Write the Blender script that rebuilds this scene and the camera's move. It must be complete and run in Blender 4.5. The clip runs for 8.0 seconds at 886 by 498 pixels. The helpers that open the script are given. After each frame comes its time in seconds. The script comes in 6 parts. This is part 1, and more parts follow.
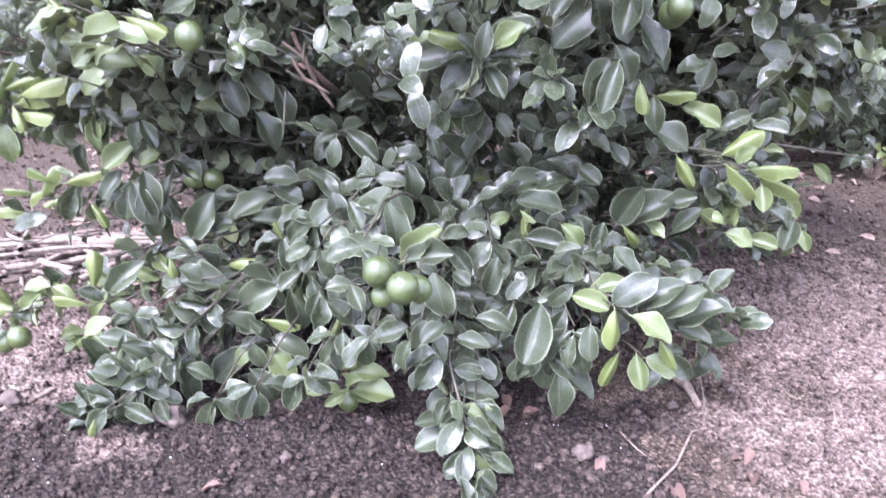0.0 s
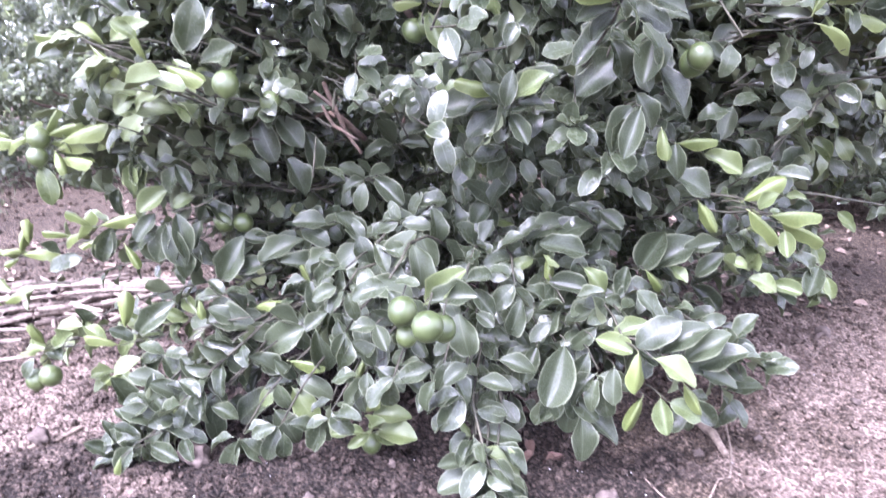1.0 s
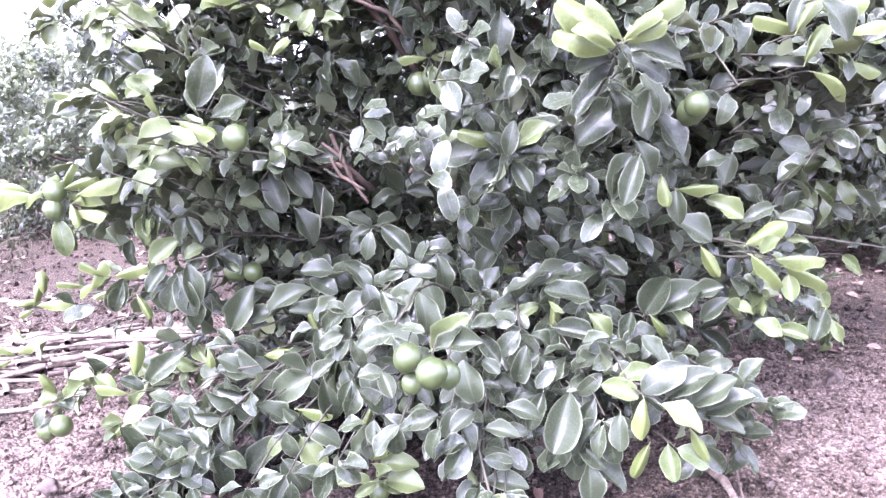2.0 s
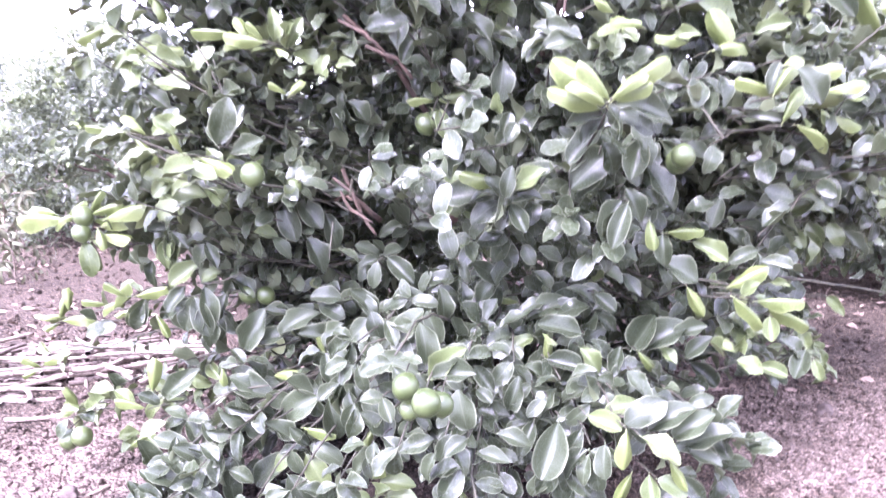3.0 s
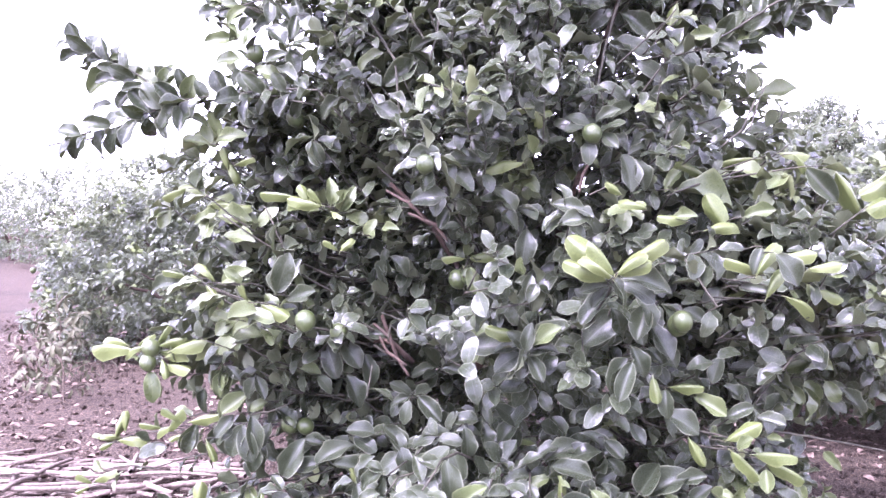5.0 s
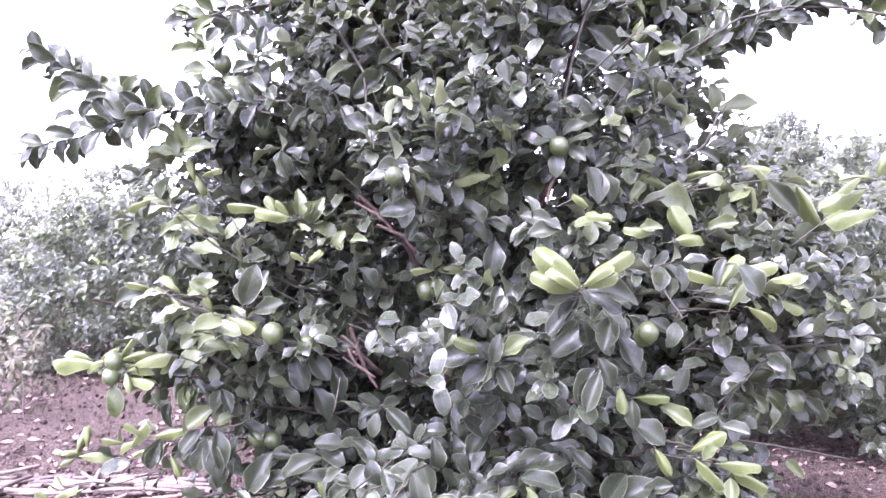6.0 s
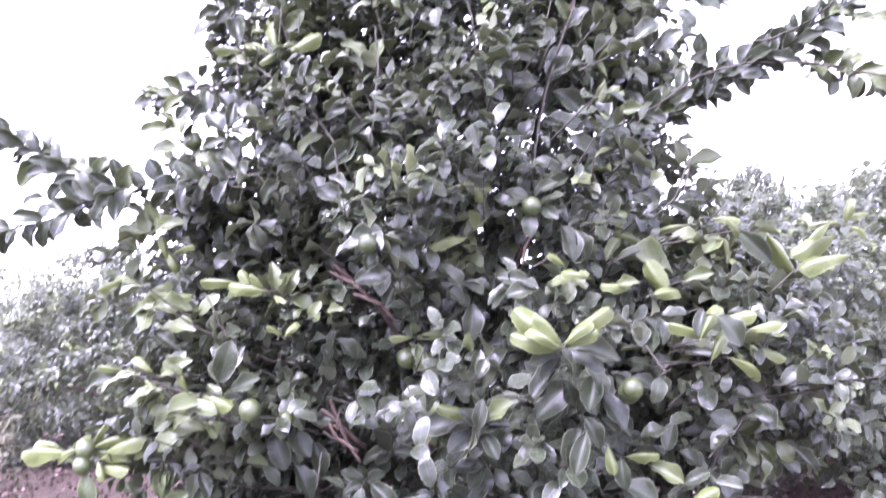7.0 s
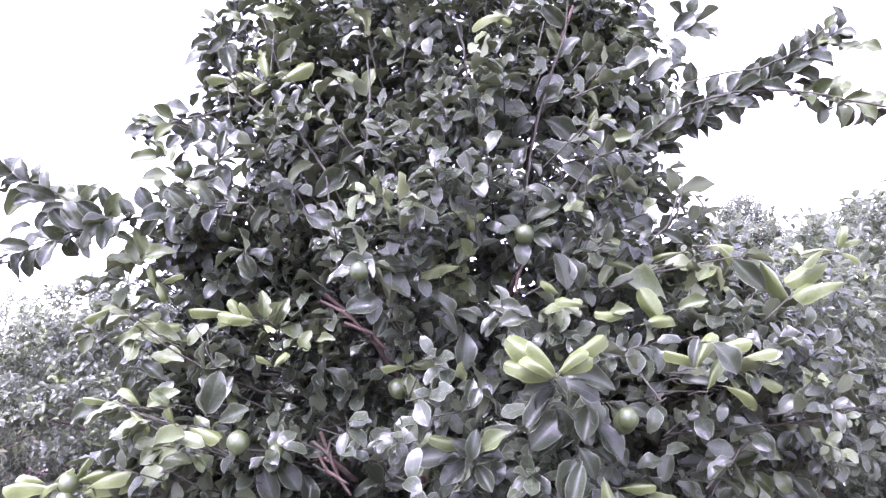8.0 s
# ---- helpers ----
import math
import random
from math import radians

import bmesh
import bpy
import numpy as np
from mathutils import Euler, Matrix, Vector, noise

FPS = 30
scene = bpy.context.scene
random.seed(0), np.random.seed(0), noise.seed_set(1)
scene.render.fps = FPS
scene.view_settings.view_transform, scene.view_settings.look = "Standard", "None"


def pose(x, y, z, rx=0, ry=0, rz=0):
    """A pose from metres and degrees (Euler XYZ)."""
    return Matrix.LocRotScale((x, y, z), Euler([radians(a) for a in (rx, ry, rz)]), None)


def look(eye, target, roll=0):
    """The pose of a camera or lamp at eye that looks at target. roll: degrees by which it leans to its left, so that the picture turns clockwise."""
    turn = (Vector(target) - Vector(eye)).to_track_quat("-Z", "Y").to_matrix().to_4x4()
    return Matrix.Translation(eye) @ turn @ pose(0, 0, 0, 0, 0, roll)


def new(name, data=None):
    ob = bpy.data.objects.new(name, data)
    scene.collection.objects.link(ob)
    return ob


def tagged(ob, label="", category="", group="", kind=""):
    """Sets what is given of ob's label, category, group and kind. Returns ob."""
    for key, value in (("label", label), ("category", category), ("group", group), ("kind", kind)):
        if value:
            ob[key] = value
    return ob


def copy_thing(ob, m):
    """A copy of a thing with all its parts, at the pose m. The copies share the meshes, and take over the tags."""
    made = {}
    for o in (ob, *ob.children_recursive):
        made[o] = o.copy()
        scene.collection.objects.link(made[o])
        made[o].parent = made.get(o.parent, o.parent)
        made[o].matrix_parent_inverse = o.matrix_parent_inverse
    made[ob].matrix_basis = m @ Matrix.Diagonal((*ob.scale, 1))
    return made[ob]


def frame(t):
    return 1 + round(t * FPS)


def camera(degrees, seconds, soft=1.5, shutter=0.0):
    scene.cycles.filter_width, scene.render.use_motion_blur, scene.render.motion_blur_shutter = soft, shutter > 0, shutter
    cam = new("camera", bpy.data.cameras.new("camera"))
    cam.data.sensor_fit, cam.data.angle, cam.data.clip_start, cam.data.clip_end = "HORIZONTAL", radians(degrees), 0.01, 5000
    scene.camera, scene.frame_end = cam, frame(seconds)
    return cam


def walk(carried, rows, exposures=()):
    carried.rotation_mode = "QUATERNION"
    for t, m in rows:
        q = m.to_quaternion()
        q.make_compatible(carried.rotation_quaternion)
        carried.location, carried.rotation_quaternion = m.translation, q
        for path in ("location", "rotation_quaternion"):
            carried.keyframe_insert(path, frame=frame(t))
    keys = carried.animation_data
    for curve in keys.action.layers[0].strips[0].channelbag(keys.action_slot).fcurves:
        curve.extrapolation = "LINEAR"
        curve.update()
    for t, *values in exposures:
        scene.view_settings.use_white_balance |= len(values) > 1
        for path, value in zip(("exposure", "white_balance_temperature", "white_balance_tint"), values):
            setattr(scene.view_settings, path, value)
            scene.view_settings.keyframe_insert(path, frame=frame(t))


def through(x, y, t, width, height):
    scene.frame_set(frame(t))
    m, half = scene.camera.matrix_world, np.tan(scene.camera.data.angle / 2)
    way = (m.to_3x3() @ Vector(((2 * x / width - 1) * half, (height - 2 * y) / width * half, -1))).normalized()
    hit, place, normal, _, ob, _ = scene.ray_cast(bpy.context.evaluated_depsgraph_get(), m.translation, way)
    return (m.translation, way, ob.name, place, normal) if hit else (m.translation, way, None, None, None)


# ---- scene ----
cam = camera(61.0, 8.0, soft=1.35, shutter=0.8)
PATH = [
    (0, (0.033, 0.055, 0.994), (-0.001, 1.954, 0.367), -0.3),
    (0.5, (0.034, 0.034, 0.988), (-0.033, 1.955, 0.437), -0.6),
    (1, (0.031, 0.023, 0.978), (-0.065, 1.959, 0.487), -0.3),
    (1.5, (0.037, 0.014, 0.972), (-0.087, 1.971, 0.579), -1.3),
    (3, (0.095, -0.099, 1.061), (-0.077, 1.865, 0.721), 0.2),
    (3.5, (0.113, -0.202, 1.116), (-0.052, 1.774, 0.858), 2.1),
    (4, (0.108, -0.289, 1.137), (-0.1, 1.695, 0.982), 2.7),
    (4.5, (0.11, -0.349, 1.16), (-0.159, 1.632, 1.1), 2.0),
    (6, (0.118, -0.354, 1.164), (-0.058, 1.638, 1.179), 2.2),
    (6.5, (0.118, -0.353, 1.161), (-0.02, 1.641, 1.24), 1.4),
    (7, (0.123, -0.339, 1.157), (0.002, 1.647, 1.352), -0.7),
    (7.5, (0.128, -0.335, 1.153), (0.03, 1.644, 1.428), -1.0),
    (8, (0.121, -0.319, 1.149), (0.023, 1.659, 1.427), -0.9),
]
EXPOSURES = [(0, 3.6, 5400, 34), (1.5, 4.05, 5400, 42), (3.0, 4.28, 5430, 47), (3.6, 4.2, 5450, 49), (4.5, 3.83, 5490, 52), (6, 3.8, 5480, 53), (8, 3.55, 5430, 54)]
walk(cam, [(t, look(eye, target, roll)) for t, eye, target, roll in PATH], EXPOSURES)

# ---- light: a bright overcast sky with a wide soft sun ----
SUN_EL, SUN_AZ = radians(55), radians(212)
world = bpy.data.worlds.new("world")
scene.world = world
world.use_nodes = True
wn, wl = world.node_tree.nodes, world.node_tree.links
bg = wn["Background"]
sky = wn.new("ShaderNodeTexSky")
sky.sky_type = "NISHITA"
sky.sun_disc = False
sky.sun_elevation, sky.sun_rotation = SUN_EL, SUN_AZ
sky.dust_density, sky.air_density, sky.ozone_density = 1.0, 1.0, 1.0
hsv = wn.new("ShaderNodeHueSaturation")
hsv.inputs["Saturation"].default_value = 0.12
wl.new(sky.outputs[0], hsv.inputs["Color"])
wl.new(hsv.outputs[0], bg.inputs[0])
bg.inputs[1].default_value = 0.13

sun = new("sun", bpy.data.lights.new("sun", "SUN"))
sun.data.energy, sun.data.angle, sun.data.color = 1.35, radians(34), (1.0, 0.97, 0.93)
sun.matrix_world = look((math.sin(SUN_AZ) * math.cos(SUN_EL) * 20, math.cos(SUN_AZ) * math.cos(SUN_EL) * 20, math.sin(SUN_EL) * 20), (0, 0, 0))


# ---- materials ----
class Mat:
    """A small builder for node materials."""

    def __init__(self, name):
        self.m = bpy.data.materials.new(name)
        self.m.use_nodes = True
        self.n, self.l = self.m.node_tree.nodes, self.m.node_tree.links
        self.b = self.n["Principled BSDF"]

    def put(self, value, socket):
        if isinstance(value, bpy.types.NodeSocket):
            self.l.new(value, socket)
        elif isinstance(value, tuple) and len(value) == 3 and socket.type == "RGBA":
            socket.default_value = (*value, 1)
        else:
            socket.default_value = value

    def set(self, name, value):
        self.put(value, self.b.inputs[name])
        return self

    def pos(self):
        return self.n.new("ShaderNodeTexCoord").outputs["Object"]

    def uv(self, axis):
        s = self.n.new("ShaderNodeSeparateXYZ")
        self.l.new(self.n.new("ShaderNodeTexCoord").outputs["UV"], s.inputs[0])
        return s.outputs[axis]

    def island(self):
        return self.n.new("ShaderNodeNewGeometry").outputs["Random Per Island"]

    def each(self):
        return self.n.new("ShaderNodeObjectInfo").outputs["Random"]

    def noise(self, scale, detail=4, rough=0.55, vector=None):
        t = self.n.new("ShaderNodeTexNoise")
        t.inputs["Scale"].default_value, t.inputs["Detail"].default_value, t.inputs["Roughness"].default_value = scale, detail, rough
        self.l.new(vector or self.pos(), t.inputs["Vector"])
        return t.outputs["Fac"]

    def cells(self, scale, feature="F1"):
        t = self.n.new("ShaderNodeTexVoronoi")
        t.feature = feature
        t.inputs["Scale"].default_value = scale
        self.l.new(self.pos(), t.inputs["Vector"])
        return t.outputs["Distance"]

    def crumbs(self, scale):
        """A random grey for each crumb of a granular surface."""
        t = self.n.new("ShaderNodeTexVoronoi")
        t.inputs["Scale"].default_value = scale
        self.l.new(self.pos(), t.inputs["Vector"])
        g = self.n.new("ShaderNodeSeparateColor")
        self.l.new(t.outputs["Color"], g.inputs[0])
        return g.outputs[0]

    def math(self, op, a, b=0.0, c=0.0):
        t = self.n.new("ShaderNodeMath")
        t.operation = op
        for v, s in zip((a, b, c), t.inputs):
            self.put(v, s)
        return t.outputs[0]

    def ramp(self, fac, *stops):
        t = self.n.new("ShaderNodeValToRGB")
        el = t.color_ramp.elements
        while len(el) < len(stops):
            el.new(0.5)
        for e, (p, col) in zip(el, stops):
            e.position = p
            e.color = (*col, 1) if isinstance(col, tuple) else (col, col, col, 1)
        self.put(fac, t.inputs[0])
        return t.outputs[0]

    def mix(self, fac, a, b, how="MIX"):
        t = self.n.new("ShaderNodeMix")
        t.data_type, t.blend_type = "RGBA", how
        self.put(fac, t.inputs["Factor"])
        self.put(a, t.inputs["A"])
        self.put(b, t.inputs["B"])
        return t.outputs["Result"]

    def bump(self, height, strength, distance):
        t = self.n.new("ShaderNodeBump")
        t.inputs["Strength"].default_value, t.inputs["Distance"].default_value = strength, distance
        self.put(height, t.inputs["Height"])
        self.l.new(t.outputs[0], self.b.inputs["Normal"])
        return self


def leaf_material(name, dark, light, vein, rough, through, single=False, glow=(0.50, 0.56, 0.32)):
    """Leaf skin: colour differs leaf by leaf, with a pale midrib and margin, side veins and waxy gloss."""
    k = Mat(name)
    rnd = k.each() if single else k.island()
    base = k.ramp(rnd, (0.0, dark), (0.55, tuple((a + b) / 2 for a, b in zip(dark, light))), (1.0, light))
    patch = k.noise(22, 3)
    base = k.mix(k.ramp(patch, (0.40, 0.0), (0.66, 0.7)), base, light)
    across = k.math("ABSOLUTE", k.math("SUBTRACT", k.uv("X"), 0.5))
    rib = k.ramp(across, (0.0, 1.0), (0.05, 0.0))
    edge = k.ramp(across, (0.43, 0.0), (0.49, 1.0))
    side = k.math("SINE", k.math("MULTIPLY", k.math("SUBTRACT", k.uv("Y"), k.math("MULTIPLY", across, 0.55)), 62.0))
    base = k.mix(k.math("ADD", k.math("MULTIPLY", rib, 0.20), k.math("MULTIPLY", edge, 0.62)), base, vein)
    dust = k.math("MULTIPLY", k.ramp(k.noise(190, 2), (0.60, 0.0), (0.72, 1.0)), 0.30)
    base = k.mix(dust, base, vein)
    k.set("Base Color", base).set("Roughness", k.ramp(k.noise(60, 2), (0.3, rough - 0.10), (0.75, rough + 0.12)))
    k.set("Specular IOR Level", 0.42)
    k.bump(k.math("ADD", k.math("MULTIPLY", k.noise(55, 2), 9.0), k.math("ADD", k.math("MULTIPLY", side, 0.5), k.math("MULTIPLY", rib, -2.4))), 0.17, 0.0013)
    tr = k.n.new("ShaderNodeBsdfTranslucent")
    k.put(k.mix(0.3, base, glow), tr.inputs["Color"])
    mixer = k.n.new("ShaderNodeMixShader")
    mixer.inputs[0].default_value = through
    out = k.n["Material Output"]
    k.l.new(k.b.outputs[0], mixer.inputs[1])
    k.l.new(tr.outputs[0], mixer.inputs[2])
    k.l.new(mixer.outputs[0], out.inputs["Surface"])
    return k.m


LEAF_SETS = {}
for single in (False, True):
    tag = "_single" if single else ""
    LEAF_SETS["old" + tag] = (
        leaf_material("leaf_top" + tag, (0.020, 0.027, 0.015), (0.054, 0.067, 0.037), (0.25, 0.27, 0.18), 0.25, 0.36, single),
        leaf_material("leaf_under" + tag, (0.085, 0.102, 0.054), (0.135, 0.155, 0.082), (0.24, 0.27, 0.17), 0.50, 0.34, single))
    LEAF_SETS["mid" + tag] = (
        leaf_material("leaf_mid_top" + tag, (0.048, 0.064, 0.024), (0.092, 0.115, 0.043), (0.21, 0.24, 0.12), 0.33, 0.18, single),
        leaf_material("leaf_mid_under" + tag, (0.105, 0.125, 0.050), (0.155, 0.178, 0.075), (0.24, 0.27, 0.15), 0.50, 0.18, single))
    LEAF_SETS["young" + tag] = (
        leaf_material("leaf_young_top" + tag, (0.056, 0.075, 0.019), (0.098, 0.121, 0.036), (0.15, 0.18, 0.065), 0.44, 0.10, single),
        leaf_material("leaf_young_under" + tag, (0.135, 0.158, 0.06), (0.19, 0.21, 0.09), (0.25, 0.28, 0.14), 0.50, 0.10, single))


def bark_material():
    k = Mat("bark")
    grain = k.noise(90, 5)
    k.set("Base Color", k.mix(k.ramp(k.noise(14, 3), (0.35, 0.0), (0.7, 0.6)), k.ramp(grain, (0.38, (0.034, 0.022, 0.015)), (0.62, (0.088, 0.058, 0.040))), (0.060, 0.050, 0.040)))
    return k.set("Roughness", 0.85).set("Specular IOR Level", 0.2).bump(grain, 0.6, 0.003).m


def twig_material():
    k = Mat("green_bark")
    k.set("Base Color", k.ramp(k.noise(40, 3), (0.38, (0.020, 0.020, 0.012)), (0.62, (0.054, 0.050, 0.032))))
    return k.set("Roughness", 0.7).set("Specular IOR Level", 0.25).bump(k.noise(160, 3), 0.4, 0.001).m


def fruit_material():
    k = Mat("lime_skin")
    base = k.ramp(k.each(), (0.0, (0.027, 0.039, 0.012)), (1.0, (0.046, 0.061, 0.019)))
    base = k.mix(k.ramp(k.noise(26, 3), (0.4, 0.0), (0.75, 0.6)), base, (0.085, 0.105, 0.040))
    pores = k.cells(420)
    k.set("Base Color", base).set("Roughness", 0.36).set("Subsurface Weight", 0.06).set("Subsurface Radius", (0.004, 0.006, 0.002))
    return k.bump(pores, 0.35, 0.0012).m


def soil_material(name="soil", clod=False):
    k = Mat(name)
    big, mid, fine = k.noise(0.9, 4), k.noise(7, 5), k.noise(120, 5, 0.65)
    dry = k.ramp(fine, (0.38, (0.027, 0.0205, 0.0152)), (0.5, (0.063, 0.047, 0.0335)), (0.63, (0.145, 0.111, 0.081)))
    darker_soil = k.ramp(fine, (0.38, (0.011, 0.0088, 0.0074)), (0.52, (0.027, 0.0205, 0.0158)), (0.64, (0.072, 0.055, 0.043)))
    # darker round area in front of the tree, with a ragged edge
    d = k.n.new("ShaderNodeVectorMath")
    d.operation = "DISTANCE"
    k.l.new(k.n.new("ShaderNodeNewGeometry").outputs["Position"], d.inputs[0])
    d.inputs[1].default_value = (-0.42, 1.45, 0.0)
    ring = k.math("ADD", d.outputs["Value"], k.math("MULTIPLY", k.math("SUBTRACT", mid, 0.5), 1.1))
    dark_fac = k.math("MAXIMUM", k.ramp(ring, (0.90, 1.0), (1.28, 0.0)), k.ramp(big, (0.52, 0.0), (0.66, 0.4)))
    col = k.mix(dark_fac, dry, darker_soil)
    col = k.mix(k.ramp(k.noise(30, 4), (0.55, 0.0), (0.8, 0.35)), col, (0.17, 0.13, 0.10))
    # paler patches of soil at four set places, with ragged edges
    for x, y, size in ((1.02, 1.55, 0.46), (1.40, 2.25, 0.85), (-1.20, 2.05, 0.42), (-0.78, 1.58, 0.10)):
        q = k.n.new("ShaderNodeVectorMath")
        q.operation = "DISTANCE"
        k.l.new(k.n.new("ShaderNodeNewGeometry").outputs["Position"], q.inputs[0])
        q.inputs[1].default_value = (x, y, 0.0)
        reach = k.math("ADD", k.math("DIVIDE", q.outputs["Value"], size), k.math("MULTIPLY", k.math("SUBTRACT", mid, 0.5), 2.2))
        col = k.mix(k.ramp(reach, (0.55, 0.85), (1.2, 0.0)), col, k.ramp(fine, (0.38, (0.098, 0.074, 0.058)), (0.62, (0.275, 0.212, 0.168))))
    if clod:
        col = k.mix(0.5, col, k.ramp(k.island(), (0.0, (0.022, 0.0165, 0.013)), (1.0, (0.125, 0.095, 0.074))))
    grains = k.math("ADD", k.math("MULTIPLY", k.crumbs(150), 0.65), k.math("MULTIPLY", k.crumbs(62), 0.35))
    col = k.mix(1.0, col, k.ramp(grains, (0.12, 0.55), (0.5, 0.98), (0.88, 1.55)), "MULTIPLY")
    k.set("Base Color", col).set("Roughness", 0.95).set("Specular IOR Level", 0.15)
    h = k.math("ADD", k.math("ADD", k.math("MULTIPLY", k.cells(70), -1.6), k.math("MULTIPLY", k.noise(16, 3), 1.6)), k.math("ADD", fine, k.math("MULTIPLY", k.noise(340, 3), 0.35)))
    return k.bump(h, 1.0, 0.014).m


def plain_material(name, a, b, scale, rough, bump=0.002, each=False, strength=0.5):
    """A mottled natural surface between two colours."""
    k = Mat(name)
    n = k.noise(scale, 5, 0.6)
    col = k.ramp(n, (0.36, a), (0.64, b))
    if each:
        col = k.mix(k.math("MULTIPLY", k.each(), 0.6), col, tuple(x * 0.55 for x in a))
    return k.set("Base Color", col).set("Roughness", rough).set("Specular IOR Level", 0.25).bump(n, strength, bump).m


BARK, TWIG, FRUIT = bark_material(), twig_material(), fruit_material()
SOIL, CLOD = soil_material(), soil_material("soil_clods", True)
STONE = plain_material("stone", (0.055, 0.042, 0.034), (0.125, 0.098, 0.080), 45, 0.9, 0.004, True)
STALK = plain_material("dry_stalk", (0.095, 0.073, 0.057), (0.245, 0.198, 0.157), 60, 0.8, 0.002, True)
DRY_LEAF = plain_material("dry_leaf", (0.075, 0.045, 0.034), (0.16, 0.105, 0.080), 50, 0.8, 0.002, True)
STRAW = plain_material("straw", (0.085, 0.064, 0.048), (0.19, 0.152, 0.115), 80, 0.85)
PALE = plain_material("pale_litter", (0.075, 0.057, 0.044), (0.185, 0.145, 0.113), 70, 0.85)
LITTER = plain_material("dead_leaf_skin", (0.10, 0.07, 0.052), (0.25, 0.19, 0.145), 25, 0.8, 0.002)
SPECK = plain_material("white_specks", (0.26, 0.25, 0.24), (0.46, 0.44, 0.42), 90, 0.8)
YELLOW_LEAF = plain_material("weed_leaf", (0.048, 0.056, 0.027), (0.125, 0.118, 0.068), 30, 0.6, 0.001, True)

# ---- helpers for building ----
rng = random.Random(11)
UP = Vector((0, 0, 1))


def quads(name, verts, faces, uvs=None, index=None, mats=(), smooth=True):
    """A mesh from arrays of corner places and four-sided faces."""
    me = bpy.data.meshes.new(name)
    verts, faces = np.asarray(verts, np.float32), np.asarray(faces, np.int32)
    n = len(faces)
    me.vertices.add(len(verts))
    me.vertices.foreach_set("co", verts.ravel())
    me.loops.add(n * 4)
    me.loops.foreach_set("vertex_index", faces.ravel())
    me.polygons.add(n)
    me.polygons.foreach_set("loop_start", np.arange(0, n * 4, 4, dtype=np.int32))
    me.polygons.foreach_set("loop_total", np.full(n, 4, np.int32))
    if index is not None:
        me.polygons.foreach_set("material_index", np.asarray(index, np.int32))
    me.polygons.foreach_set("use_smooth", np.full(n, smooth))
    if uvs is not None:
        layer = me.uv_layers.new(name="UVMap")
        layer.data.foreach_set("uv", np.asarray(uvs, np.float32)[faces.ravel()].ravel())
    for m in mats:
        me.materials.append(m)
    me.update(calc_edges=True)
    me.validate()
    return me


def thing(name, mesh=None, at=None, **tags):
    ob = new(name, mesh)
    if at is not None:
        ob.matrix_world = at
    return tagged(ob, **tags)


def part(name, mesh, parent, label="", local=None, kind=""):
    """One mesh under a thing, placed in the thing's own space."""
    ob = new(name, mesh)
    ob.parent = parent
    if local is not None:
        ob.matrix_basis = local
    return tagged(ob, label=label, kind=kind)


def leaf_shape(nl, nw, width, fold, curl, wave, phase, sheets=2, stalk=0.07):
    """A leaf one unit long from the origin along +y, upper side to +z: places, faces, uv and the side of each face."""
    verts, uvs, faces, side = [], [], [], []
    for s in range(sheets):
        start = len(verts)
        for i in range(nl + 1):
            v = 0.55 * (0.5 - 0.5 * math.cos(math.pi * i / nl)) + 0.45 * i / nl
            x = abs(2 * v ** 1.08 - 1)
            w = width * max(0.05, (1 - x ** 2.3) ** 0.64) * (0.80 + 0.20 * min(1.0, v / 0.45)) if 0 < i < nl else width * (0.03 if i == 0 else 0.13)
            a = curl * v
            y, drop = (math.sin(a) / curl, (1 - math.cos(a)) / curl) if abs(curl) > 0.01 else (v, 0.0)
            for j in range(nw + 1):
                u = j / nw * 2 - 1
                lift = fold * w * abs(u) ** 1.4 + wave * w * u * u * math.sin(9 * v + phase + 1.7 * u)
                verts.append((u * w * math.cos(min(1.2, abs(fold) * 0.55)), stalk + y * (1 - stalk), lift - drop - s * 0.006))
                uvs.append((j / nw, v))
        for i in range(nl):
            for j in range(nw):
                q = [start + i * (nw + 1) + j, start + i * (nw + 1) + j + 1, start + (i + 1) * (nw + 1) + j + 1, start + (i + 1) * (nw + 1) + j]
                faces.append(q if s == 0 else [q[0], q[3], q[2], q[1]])
                side.append(s)
    if nl < 6:
        return np.array(verts), np.array(faces), np.array(uvs), np.array(side)
    # the short stalk
    start = len(verts)
    for y, r in ((0.0, 0.012), (stalk + 0.03, 0.010)):
        for dx, dz in ((-r, 0), (0, r), (r, 0), (0, -r)):
            verts.append((dx, y, dz - 0.004))
            uvs.append((0.5, 0.02))
    for j in range(4):
        faces.append([start + j, start + (j + 1) % 4, start + 4 + (j + 1) % 4, start + 4 + j])
        side.append(sheets - 1)
    return np.array(verts), np.array(faces), np.array(uvs), np.array(side)


def leaf_family(nl, nw, sheets, n, seed, wide=(0.235, 0.315), fold=(0.2, 0.95), curl=(-0.35, 1.1)):
    r = random.Random(seed)
    return [leaf_shape(nl, nw, r.uniform(*wide), r.uniform(*fold), r.uniform(*curl), r.uniform(0.12, 0.45), r.uniform(0, 6), sheets) for _ in range(n)]


FINE, COARSE, FAR = leaf_family(9, 6, 2, 12, 3), leaf_family(6, 2, 2, 12, 5), leaf_family(4, 2, 1, 8, 7)
TENDER = leaf_family(9, 6, 2, 8, 9, (0.19, 0.25), (-1.5, -0.8), (0.6, 1.9))


